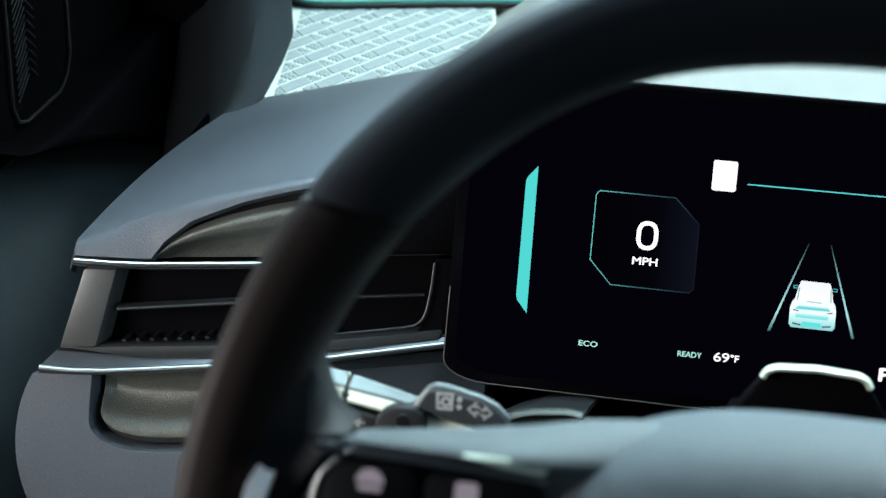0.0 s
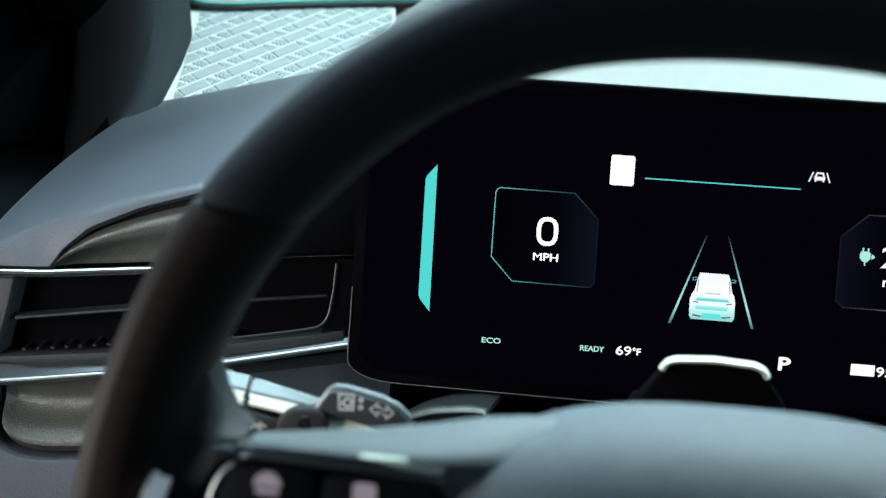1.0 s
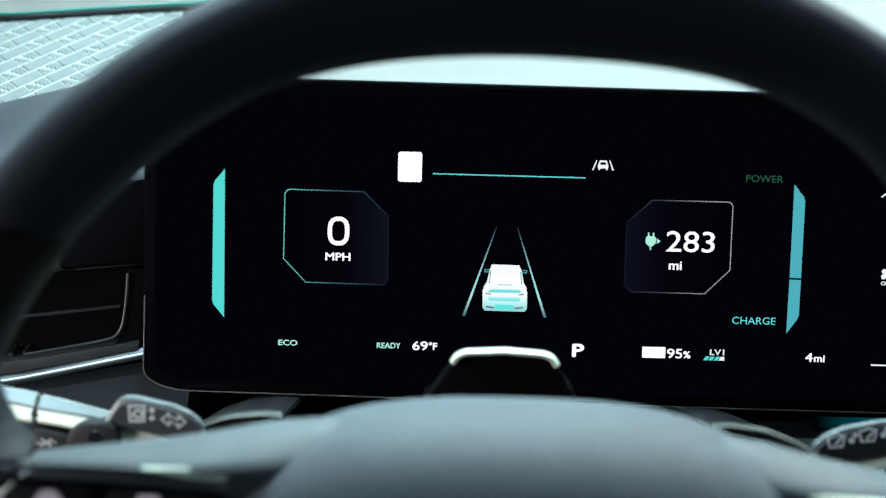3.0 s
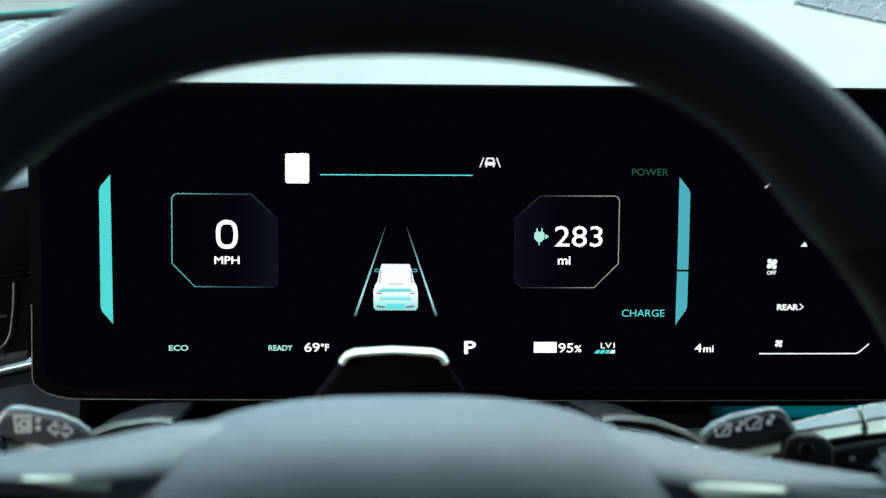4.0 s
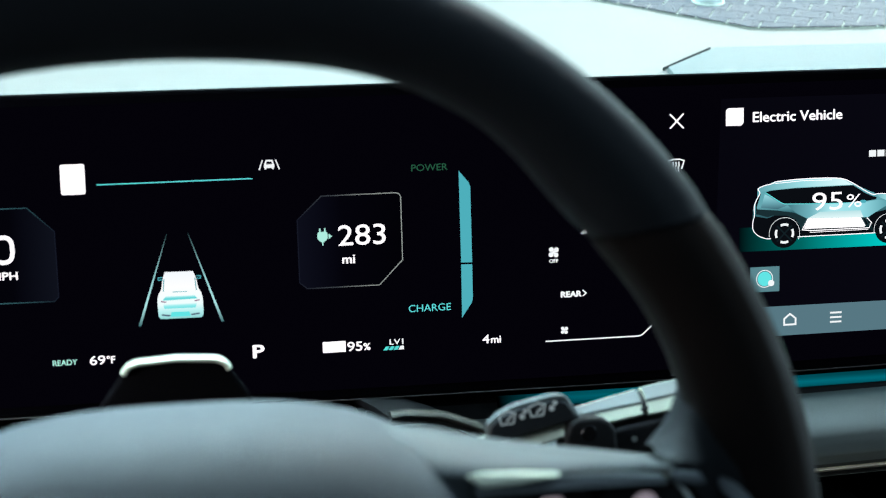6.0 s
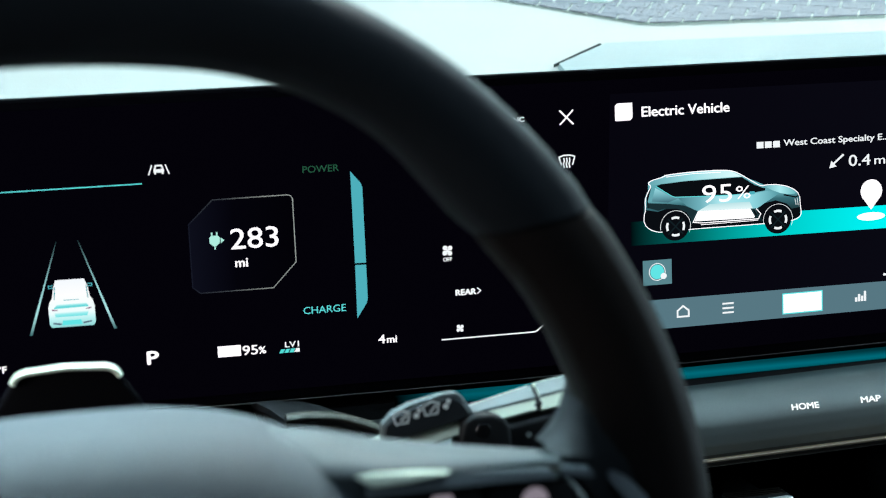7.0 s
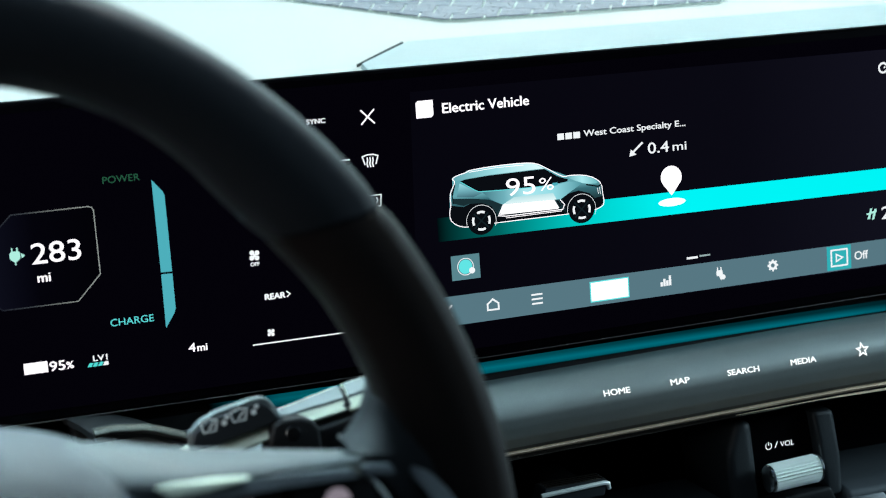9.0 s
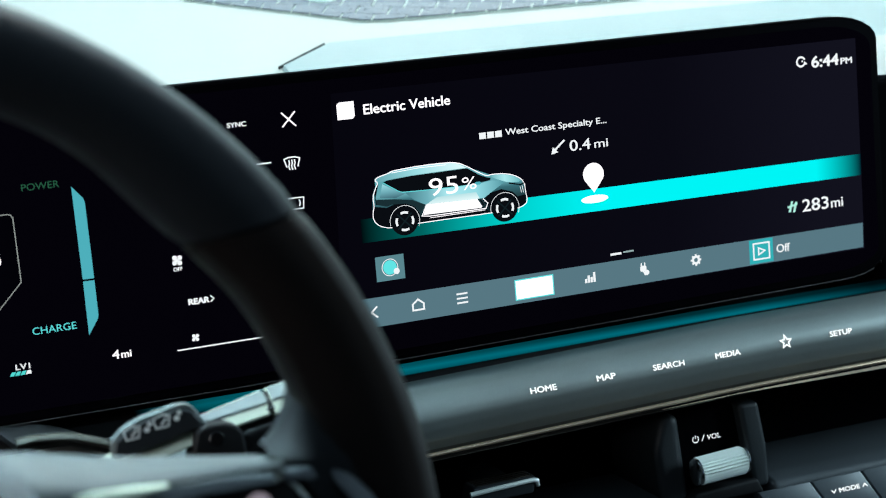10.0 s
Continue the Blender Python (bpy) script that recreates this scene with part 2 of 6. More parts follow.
def oval(a, b, n=20, power=2.0):
    out = []
    for i in range(n):
        c, s = math.cos(2 * math.pi * i / n), math.sin(2 * math.pi * i / n)
        out.append((a * math.copysign(abs(c) ** (2 / power), c), b * math.copysign(abs(s) ** (2 / power), s)))
    return out


def block(w, h, r=0.0006, n=3):
    """A rounded rectangle, w by h, as a section."""
    r = min(r, w * 0.49, h * 0.49)
    out = []
    for cx, cz, a0 in ((w / 2 - r, h / 2 - r, 0), (-w / 2 + r, h / 2 - r, 90), (-w / 2 + r, -h / 2 + r, 180), (w / 2 - r, -h / 2 + r, 270)):
        for k in range(n + 1):
            a = radians(a0 + 90 * k / n)
            out.append((cx + r * math.cos(a), cz + r * math.sin(a)))
    return out


def round_rect(x0, x1, z0, z1, r, n=5):
    cx, cz = (x0 + x1) / 2, (z0 + z1) / 2
    return [(cx + a, cz + b) for a, b in block(x1 - x0, z1 - z0, r, n)]


def surface(rows, thick=0.0):
    """A skin through a grid of points; with a thickness it gets a lower side and a rim."""
    bm = bmesh.new()
    g = [[bm.verts.new(p) for p in row] for row in rows]
    for i in range(len(g) - 1):
        for j in range(len(g[0]) - 1):
            bm.faces.new((g[i][j], g[i][j + 1], g[i + 1][j + 1], g[i + 1][j]))
    bmesh.ops.recalc_face_normals(bm, faces=bm.faces)
    if thick:
        bmesh.ops.solidify(bm, geom=bm.faces[:], thickness=thick)
    return bm


def loft(rings):
    """A closed skin through rings of points, with both ends filled."""
    bm = bmesh.new()
    g = [[bm.verts.new(p) for p in ring] for ring in rings]
    k = len(g[0])
    for r, q in zip(g, g[1:]):
        for j in range(k):
            bm.faces.new((r[j], r[(j + 1) % k], q[(j + 1) % k], q[j]))
    bm.faces.new(g[0][::-1])
    bm.faces.new(g[-1])
    return bm


def facet(pts, y0, z0, up, side=0.0, x0=0.0, depth=0.004, bevel=0.0006):
    """A small plate over (x, z) points whose front leans back by up per height and side per width."""
    bm = prism(pts, 0.0, depth, bevel, 2)
    for v in bm.verts:
        v.co.y += y0 + up * (v.co.z - z0) + side * (v.co.x - x0)
    return bm


def clip_convex(pts, outline):
    """What of a polygon lies inside a convex outline drawn anticlockwise."""
    n = len(outline)
    for i in range(n):
        (ax, ay), (bx, by) = outline[i], outline[(i + 1) % n]
        side = [(bx - ax) * (y - ay) - (by - ay) * (x - ax) for x, y in pts]
        out = []
        for k in range(len(pts)):
            p, q, sp, sq = pts[k], pts[(k + 1) % len(pts)], side[k], side[(k + 1) % len(pts)]
            if sp >= 0:
                out.append(p)
            if sp * sq < 0:
                out.append(lerp(p, q, sp / (sp - sq)))
        pts = out
        if len(pts) < 3:
            return []
    return pts


def lerp(a, b, k):
    return tuple(p + (q - p) * k for p, q in zip(a, b))


def along(pts, k):
    """The point at the share k of a polyline's length."""
    seg = [(Vector(b) - Vector(a)).length for a, b in zip(pts, pts[1:])]
    d = k * sum(seg)
    for (a, b), s in zip(zip(pts, pts[1:]), seg):
        if d <= s:
            return lerp(a, b, d / s)
        d -= s
    return tuple(pts[-1])


# ---- lit pictures on the display ----
LAYER = 0.0003


def flat(name, pts, mat, parent, layer=1, label=""):
    bm = bmesh.new()
    bm.faces.new([bm.verts.new((x, -LAYER * layer, z)) for x, z in pts])
    me = bpy.data.meshes.new(name)
    bmesh.ops.triangulate(bm, faces=bm.faces[:])
    bm.to_mesh(me)
    bm.free()
    me.materials.append(mat)
    ob = new(name, me)
    ob.parent = parent
    return tagged(ob, label)


def flats(name, polys, mat, parent, layer=1, label="", y=None):
    """One symbol made of several flat pieces."""
    bm = bmesh.new()
    for pts in polys:
        bm.faces.new([bm.verts.new((x, -LAYER * layer if y is None else y, z)) for x, z in pts])
    bmesh.ops.remove_doubles(bm, verts=bm.verts[:], dist=1e-7)
    bmesh.ops.triangulate(bm, faces=bm.faces[:])
    me = bpy.data.meshes.new(name)
    bm.to_mesh(me)
    bm.free()
    me.materials.append(mat)
    ob = new(name, me)
    ob.parent = parent
    return tagged(ob, label)


def stroke(pts, width, closed=False):
    """Quads of one width along a polyline of (x, z), mitred where it bends."""
    p = [Vector(q) for q in pts]
    if closed and (p[0] - p[-1]).length < 1e-7:
        p.pop()
    n = len(p)
    if not closed:
        first, last = (p[0] - p[1]).normalized(), (p[-1] - p[-2]).normalized()
        p[0], p[-1] = p[0] + first * width * 0.3, p[-1] + last * width * 0.3
    sides = []
    for k in range(n):
        before = (p[k] - p[k - 1]).normalized() if closed or k else (p[1] - p[0]).normalized()
        after = (p[(k + 1) % n] - p[k]).normalized() if closed or k < n - 1 else before
        a, c = Vector((-before.y, before.x)), Vector((-after.y, after.x))
        m = a + c
        m = a if m.length < 1e-6 else m.normalized()
        sides.append(m * (width / 2) / max(0.45, m.dot(a)))
    out = []
    for k in range(n if closed else n - 1):
        q = (k + 1) % n
        out.append([tuple(v) for v in (p[k] + sides[k], p[q] + sides[q], p[q] - sides[q], p[k] - sides[k])])
    return out


def disc(cx, cz, r, n=20, rz=None):
    rz = rz or r
    return [(cx + r * math.cos(2 * math.pi * i / n), cz + rz * math.sin(2 * math.pi * i / n)) for i in range(n)]


def rounded(pts, times=2, closed=True):
    """A polygon with its corners cut again and again until they run smooth."""
    for _ in range(times):
        out = [] if closed else [pts[0]]
        n = len(pts)
        for i in range(n if closed else n - 1):
            a, b = pts[i], pts[(i + 1) % n]
            out += [lerp(a, b, 0.25), lerp(a, b, 0.75)]
        pts = out if closed else out + [pts[-1]]
    return pts


def arc(cx, cz, r, a0, a1, n=10):
    return [(cx + r * math.cos(radians(a0 + (a1 - a0) * i / n)), cz + r * math.sin(radians(a0 + (a1 - a0) * i / n))) for i in range(n + 1)]


def text_mesh(words):
    curve = bpy.data.curves.new("letters", "FONT")
    curve.body, curve.size, curve.offset, curve.resolution_u = words, 1.0, 0.0, 4
    ob = new("letters", curve)
    bpy.context.view_layer.update()
    me = bpy.data.meshes.new_from_object(ob.evaluated_get(bpy.context.evaluated_depsgraph_get()))
    bpy.data.objects.remove(ob)
    bpy.data.curves.remove(curve)
    return me


def lettering(name, words, x0, x1, z0, z1, mat, parent, layer=2, bold=0.02, label="", y=None, place=None):
    """Words set to fill a box on the display, or on another face by place."""
    me = text_mesh(words)
    co = np.empty(len(me.vertices) * 3)
    me.vertices.foreach_get("co", co)
    co = co.reshape(-1, 3)
    lo, hi = co.min(0), co.max(0)
    out = np.empty_like(co)
    out[:, 0] = x0 + (co[:, 0] - lo[0]) / (hi[0] - lo[0]) * (x1 - x0)
    out[:, 1] = -LAYER * layer if y is None else y
    out[:, 2] = z0 + (co[:, 1] - lo[1]) / (hi[1] - lo[1]) * (z1 - z0)
    if place:
        out = np.array([place(*p) for p in out])
    me.vertices.foreach_set("co", out.ravel())
    if bold:
        # heavier strokes: the letters again, shifted by a hair to each side
        bm, d = bmesh.new(), 2 * bold * (z1 - z0)
        for i, (dx, dz) in enumerate(((-d, 0), (d, 0), (0, -d * 0.7), (0, d * 0.7))):
            k = len(bm.verts)
            bm.from_mesh(me)
            bm.verts.ensure_lookup_table()
            for v in bm.verts[k:]:
                v.co += Vector((dx, -0.00003 * i, dz))
        bm.to_mesh(me)
        bm.free()
    me.name = name
    me.materials.clear()
    me.materials.append(mat)
    ob = new(name, me)
    ob.parent = parent
    return tagged(ob, label)


# ---- the setting: car shell, glass, ground ----
def shell():
    left, right, back, roof, low = -0.46, 1.20, -2.1, 0.62, -0.72
    solo("ground", box(-400, 400, -400, 400, -1.30, -1.12), ASPHALT, pose(0, 0, 1.12), "grey asphalt ground under the car", "ground", kind="structure")
    solo("floor", box(left, right, back, 0.9, low - 0.04, low), CARPET, CAR, "dark carpeted car floor", "floor", kind="structure")
    bm = bmesh.new()
    for x0, x1, y0, y1 in ((left - 0.03, -0.08, back, -0.12), (0.68, right + 0.03, back, -0.12), (-0.08, 0.68, back, -0.74), (-0.08, 0.68, -0.26, -0.12)):
        for v in bmesh.ops.create_cube(bm, size=1.0)["verts"]:
            v.co = ((x0 + x1) / 2 + v.co.x * (x1 - x0), (y0 + y1) / 2 + v.co.y * (y1 - y0), roof + 0.025 + v.co.z * 0.05)
    solo("ceiling", bm, HEADLINER, CAR, "dark cloth headliner with a sunroof opening", "ceiling", kind="structure")
    solo("wall_back", box(left - 0.03, right + 0.03, back - 0.04, back, low - 0.04, roof + 0.05), HEADLINER, CAR, "dark rear wall of the cabin", "wall", kind="structure")
    for name, x in (("wall_left", left), ("wall_right", right)):
        side = -1 if x < 0.3 else 1
        bm = bmesh.new()
        # last box is added to close a gap where light showed by the pillar
        for y0, y1, z0, z1 in ((back, 0.9, low - 0.04, 0.08), (back, -1.35, 0.08, roof), (-0.62, -0.50, 0.08, roof), (-1.35, -0.62, 0.50, roof), (-0.50, -0.12, 0.50, roof), (-0.12, 0.46, 0.08, roof)):
            g = bmesh.ops.create_cube(bm, size=1.0)["verts"]
            for v in g:
                v.co = (x + side * 0.02 + v.co.x * 0.04, (y0 + y1) / 2 + v.co.y * (y1 - y0), (z0 + z1) / 2 + v.co.z * (z1 - z0))
        solo(name, bm, SIDE_TRIM, CAR, "dark door trim and window posts of the cabin side, with an added light block", "wall", kind="structure")
    # firewall and cowl in front of the dashboard
    hood = [[(x, y, -0.03 - 0.05 * (y - 0.48) ** 2 - 0.03 * ((x - 0.37) / 0.8) ** 4) for x in np.linspace(-0.45, 1.19, 13)] for y in np.linspace(0.44, 1.9, 9)]
    solo("bonnet", surface(hood, 0.01), PAINT, CAR, "pale glossy bonnet seen through the windscreen", "bonnet")
    solo("wall_front", box(left, right, 0.62, 0.66, low, -0.03), BLACK, CAR, "black bulkhead behind the dashboard", "wall", kind="structure")


def windscreen():
    t = thing("window_windscreen", CAR, "clear sloping windscreen with a black printed border", "windscreen", kind="structure")
    foot, head = (0.455, 0.0), (-0.12, 0.62)
    glass = bpy.data.materials.new("windscreen_glass")
    glass.use_nodes = True
    b = glass.node_tree.nodes["Principled BSDF"]
    b.inputs["Transmission Weight"].default_value, b.inputs["Roughness"].default_value, b.inputs["IOR"].default_value = 1.0, 0.0, 1.02
    b.inputs["Base Color"].default_value = (0.86, 0.97, 0.93, 1)
    rows = [[(x, foot[0] + (head[0] - foot[0]) * k, foot[1] + (head[1] - foot[1]) * k) for x in (-0.36, 0.0, 0.37, 0.74, 1.1)] for k in (0.02, 0.5, 1.0)]
    pane = part("pane", surface(rows, 0.005), glass, t)
    pane.visible_shadow = False
    d = Vector((0, head[0] - foot[0], head[1] - foot[1])).normalized()
    path = [(-0.358, 0.402, 0.014), (-0.347, 0.388, 0.0085), (-0.3360, 0.3785, 0.0066), (-0.3270, 0.3755, 0.0062), (-0.310, 0.3785, 0.006), (-0.266, 0.3930, 0.006), (-0.2014, 0.4110, 0.006), (-0.150, 0.4225, 0.006), (-0.05, 0.436, 0.006), (0.37, 0.452, 0.006), (0.80, 0.436, 0.006), (1.08, 0.375, 0.006)]
    part("border", sweep(rounded(path, 2, False), block(0.008, 0.0042, 0.0012)), SEAL, t, "black printed lower border")
    part("glass_edge", sweep([(x, y + 0.001, z + 0.0026) for x, y, z in rounded(path, 2, False)], block(0.003, 0.0010, 0.0003)), GLASS_EDGE, t, "green-tinted lower edge of the glass")


shell()
windscreen()


def pillar(side):
    """The trim of a windscreen post, from the dashboard's corner up and back to the roof."""
    foot = Vector((-0.392, 0.40, -0.02))
    head = Vector((-0.41, -0.14, 0.60))
    path = [tuple(foot.lerp(head, k) + Vector((0.012 * math.sin(math.pi * k), 0, 0))) for k in np.linspace(-0.08, 1, 16)]
    bm = sweep(path, oval(0.042, 0.055, 20, 2.6), up=(0, 1, 0.6))
    if side > 0:
        for v in bm.verts:
            v.co.x = 0.74 - v.co.x
    solo("windscreen_pillar", bm, TRIM, CAR, "cloth-covered windscreen pillar rising from the dashboard, coloured darker than the corner for its shade", "pillar", "windscreen pillars", "structure")


pillar(-1)
pillar(1)


# ---- dashboard ----
dash = thing("dashboard", CAR, "dark grey dashboard with a pale top and brick-patterned speaker grilles", "dashboard")


def world_pt(x, y, z):
    """From the display's frame to the car's."""
    a = radians(LEAN)
    return (x, y * math.cos(a) + z * math.sin(a), z * math.cos(a) - y * math.sin(a))


def left_y(x):
    return 0.015 + 0.3 * (x + 0.17)


# padded outer end over the side air vent
front_edge = [world_pt(x, left_y(x), z) for x, z in ((-0.338, 0.003), (-0.305, 0.003), (-0.299, 0.012), (-0.288, 0.022), (-0.266, 0.032), (-0.243, 0.039), (-0.205, 0.048), (-0.16, 0.054))]
back_edge = [(-0.322, 0.20, 0.004), (-0.28, 0.235, 0.004), (-0.22, 0.285, 0.004), (-0.15, 0.30, 0.006)]
roll_edge = [world_pt(x, left_y(x) + 0.006, z) for x, z in ((-0.339, 0.010), (-0.325, 0.0155), (-0.310, 0.0220), (-0.290, 0.0310), (-0.266, 0.0385), (-0.243, 0.0445), (-0.205, 0.0530), (-0.16, 0.0590))]
rows = []
for i in range(41):
    u = i / 40
    lip, f, b = Vector(along(front_edge, u)), Vector(along(roll_edge, u)), Vector(along(back_edge, u))
    row = [tuple(lip + Vector((0, 0.006, -0.004))), tuple(lip), tuple(lip.lerp(f, 0.4) + Vector((0, -0.0018, 0.0006))), tuple(lip.lerp(f, 0.75) + Vector((0, -0.0012, 0.0008)))]
    for j in range(17):
        v = j / 16
        # the outer edge rolls down towards the door
        e, bulge = min(1.0, u / 0.45), (1 - (1 - v) ** 2.2) * (1 - v ** 2.4)
        row.append(tuple(f.lerp(b, v) + Vector((-0.010 * (1 - e) ** 2 * bulge, 0, (0.012 + 0.006 * u) * (0.05 + 0.95 * e * (2 - e)) * 1.15 * bulge))))
    row.append(tuple(b + Vector((0, 0.004, -0.012))))
    rows.append(row)
first = [tuple(Vector(p) + Vector((-0.004, 0.003, -0.010))) for p in rows[0]]
part("pad", surface([first] + rows, 0.0), PAD, dash, "dark grey grained leather pad")

# pale top skin, lower at the outer end and raised behind the display
xs = np.linspace(-0.205, 1.12, 60)
rows = []
for y, dz in ((0.02, -0.03), (0.04, -0.006), (0.06, 0.0), (0.12, 0.0), (0.19, 0.0), (0.30, 0.001), (0.38, 0.0), (0.42, -0.004), (0.44, -0.012)):
    shift = 0.085 if y < 0.29 else 0.0
    rows.append([(x + shift * max(0.0, 1 - (x + 0.205) / 0.30), y, dz + (0.042 if x > -0.16 or shift else 0.042 * max(0.0, (x + 0.205) / 0.045) ** 1.5)) for x in xs])
part("top_skin", surface(rows), TOP, dash, "pale grained top skin")
# the skin's outer end behind the grille, towards the windscreen
strip = [(-0.346, 0.3765), (-0.207, 0.4130), (-0.170, 0.4130), (-0.170, 0.4600), (-0.346, 0.4300)]
# beyond the windscreen border it stands in for the bright outside
bm = bmesh.new()
lo = [bm.verts.new((x, y, -0.010)) for x, y in strip]
hi = [bm.verts.new((x, y, 0.0045)) for x, y in strip]
bm.faces.new(hi)
for i in range(5):
    bm.faces.new((lo[i], lo[(i + 1) % 5], hi[(i + 1) % 5], hi[i]))
part("skin_end", bm, TOP, dash, "pale skin behind the grille")
# the passenger-side ridge, with its short dark seam
ridge = [(0.2825, 0.186), (0.3190, 0.2125), (1.10, 0.204), (1.10, 0.05), (0.285, 0.05)]
bm = bmesh.new()
lo = [bm.verts.new((x, y, 0.036)) for x, y in ridge]
hi = [bm.verts.new((x + (0.002 if x < 0.5 else 0), y - 0.002, 0.036 + 0.0105 * (y - 0.05) / 0.155)) for x, y in ridge]
bm.faces.new(hi)
for i in range(5):
    bm.faces.new((lo[i], lo[(i + 1) % 5], hi[(i + 1) % 5], hi[i]))
part("ridge", bm, RIDGE, dash, "pale raised ridge behind the display, its shade put into the colour")
part("seam", sweep([(0.2822, 0.1862, 0.0432), (0.300, 0.1990, 0.0445), (0.3182, 0.2122, 0.0455)], block(0.0010, 0.002, 0.0004)), SEAM, dash, "short dark seam")

# cloth-covered corner between the grille, the pillar and the door
corner_rows = []
for y in np.linspace(0.46, 0.06, 34):
    xin = float(np.interp(y, (0.06, 0.19, 0.2088, 0.2678, 0.3213, 0.3751, 0.42, 0.46), (-0.337, -0.3115, -0.3127, -0.3171, -0.3234, -0.3385, -0.352, -0.366)))
    k = max(0.0, (y - 0.19) / 0.23)
    low = -0.035 * max(0.0, (0.19 - y) / 0.13)
    rise, out = 0.012 + 0.38 * k ** 2, 0.030 + 0.020 * min(1.0, max(0.0, (y - 0.10) / 0.09)) + 0.020 * k
    row = [(xin, y, -0.012 + low)]
    for q in np.linspace(0, 1, 12):
        a = q * math.pi / 2
        # past its crest the trim falls away towards the door
        fall = 0.15 * max(0.0, q - 0.38) ** 1.7
        row.append((xin - out * (1 - math.cos(a)), y - 0.03 * k * q + 0.05 * k * max(0.0, q - 0.38) ** 1.4, 0.0045 + low + rise * math.sin(a) - fall))
    z_out = row[-1][2]
    row += [(xin - out - 0.010, y, z_out - 0.02), (xin - out - 0.020, y, min(z_out - 0.04, -0.040 + low)), (xin - out - 0.024, y, min(z_out - 0.06, -0.090))]
    corner_rows.append(row)
part("corner_trim", surface(corner_rows), CORNER, dash, "dark cloth-covered corner trim, coloured lighter than the pillar for the light on it")

# lower body of the dashboard, a black bulk that carries everything
bm = prism([(0.05, -0.50), (0.58, -0.50), (0.58, -0.012), (0.30, -0.012), (0.10, -0.012), (0.05, -0.04)], -0.352, 1.16, 0.006)
for v in bm.verts:
    v.co = (v.co.y, v.co.x, v.co.z)
part("core", bm, DULL, dash, "black body of the dashboard")


# speaker grilles: a pale web with grey slatted bricks standing in it
def slat_rects(w, h, n, solid):
    """The slats of one brick: long ones in the middle, broken dashes at both ends; a solid brick is broken in one row only."""
    out = []
    for i in range(n):
        y0, y1 = -h / 2 + h * i / n, -h / 2 + h * (i + (0.90 if solid else 0.70)) / n
        lean = 0.10 * w * (i / (n - 1) - 0.5)
        if solid and i != n // 2:
            out.append((-0.5 * w + lean, 0.5 * w + lean, y0, y1))
            continue
        out.append((-0.26 * w + lean, 0.30 * w + lean, y0, y1))
        if i % 2 == 0:
            out.append((-0.5 * w, -0.30 * w + lean, y0, y1))
            out.append((0.34 * w + lean, 0.5 * w, y0, y1))
        else:
            out.append((-0.47 * w, -0.40 * w, y0, y1))
            out.append((-0.37 * w, -0.31 * w + lean, y0, y1))
            out.append((0.40 * w, 0.47 * w, y0, y1))
    return out


def brick_mesh(polys, grey):
    bm = bmesh.new()
    for pts in polys:
        lo = [bm.verts.new((x, y, -0.0002)) for x, y in pts]
        hi = [bm.verts.new((x, y, 0.0006)) for x, y in pts]
        bm.faces.new(hi)
        for k in range(len(pts)):
            bm.faces.new((lo[k], lo[(k + 1) % len(pts)], hi[(k + 1) % len(pts)], hi[k]))
    return mesh_of("brick", bm, grey, smooth=False)


def speaker_grille(web_outline, field, angle, z, pitch, fill, joint, bond, label, grey, slats):
    web = bmesh.new()
    lo = [web.verts.new((x, y, z - 0.012)) for x, y in web_outline]
    hi = [web.verts.new((x, y, z)) for x, y in web_outline]
    web.faces.new(hi)
    for i in range(len(hi)):
        k = (i + 1) % len(hi)
        web.faces.new((lo[i], lo[k], hi[k], hi[i]))
    grille = part("speaker_grille", web, GRILLE_PALE, dash, label)
    w, h = pitch
    ca, sa = math.cos(radians(angle)), math.sin(radians(angle))
    rects = [[(x0, y0), (x1, y0), (x1, y1), (x0, y1)] for x0, x1, y0, y1 in slat_rects(w * fill[0], h * fill[1], slats, slats < 6)]
    whole = brick_mesh(rects, grey)
    for r in range(-22, 23):
        shift = (bond * r) % 1.0
        for c in range(-20, 21):
            a, b = (c + 0.5 + shift) * w, (r + 0.5) * h
            px, py = joint[0] + a * ca - b * sa, joint[1] + a * sa + b * ca
            local = [((x - px) * ca + (y - py) * sa, (y - py) * ca - (x - px) * sa) for x, y in field]
            pieces = [clip_convex(q, local) for q in rects]
            pieces = [q for q in pieces if q]
            if not pieces:
                continue
            uncut = len(pieces) == len(rects) and all(len(q) == 4 and abs(q[0][0] - p[0][0]) + abs(q[2][0] - p[2][0]) + abs(q[2][1] - p[2][1]) < 1e-7 for p, q in zip(rects, pieces))
            ob = new("brick", whole if uncut else brick_mesh(pieces, grey))
            ob.parent = grille
            ob.matrix_local = pose(px, py, z + 0.0003, 0, 0, angle)


# ---- display ----
display = thing("display_panel", BASE, "wide black glass display panel lit with driving and charging information", "display")
outline = []
for cx, cz, a0, rx, rz in ((0.574 - 0.030, 0.1012 - 0.014, 0, 0.030, 0.014), (-0.168 + 0.012, 0.1018 - 0.012, 90, 0.012, 0.012), (-0.168 + 0.022, -0.0446 + 0.010, 180, 0.022, 0.010), (0.574 - 0.030, -0.0432 + 0.012, 270, 0.030, 0.012)):
    if a0 == 270:
        # the lower edge bows down by two millimetres towards its middle
        outline += [(-0.09, -0.0451), (0.0, -0.0458), (0.10, -0.0464), (0.20, -0.0466), (0.30, -0.0461), (0.40, -0.0450), (0.48, -0.0439)]
    for k in range(7):
        a = radians(a0 + 15 * k)
        outline.append((cx + rx * math.cos(a), cz + rz * math.sin(a)))
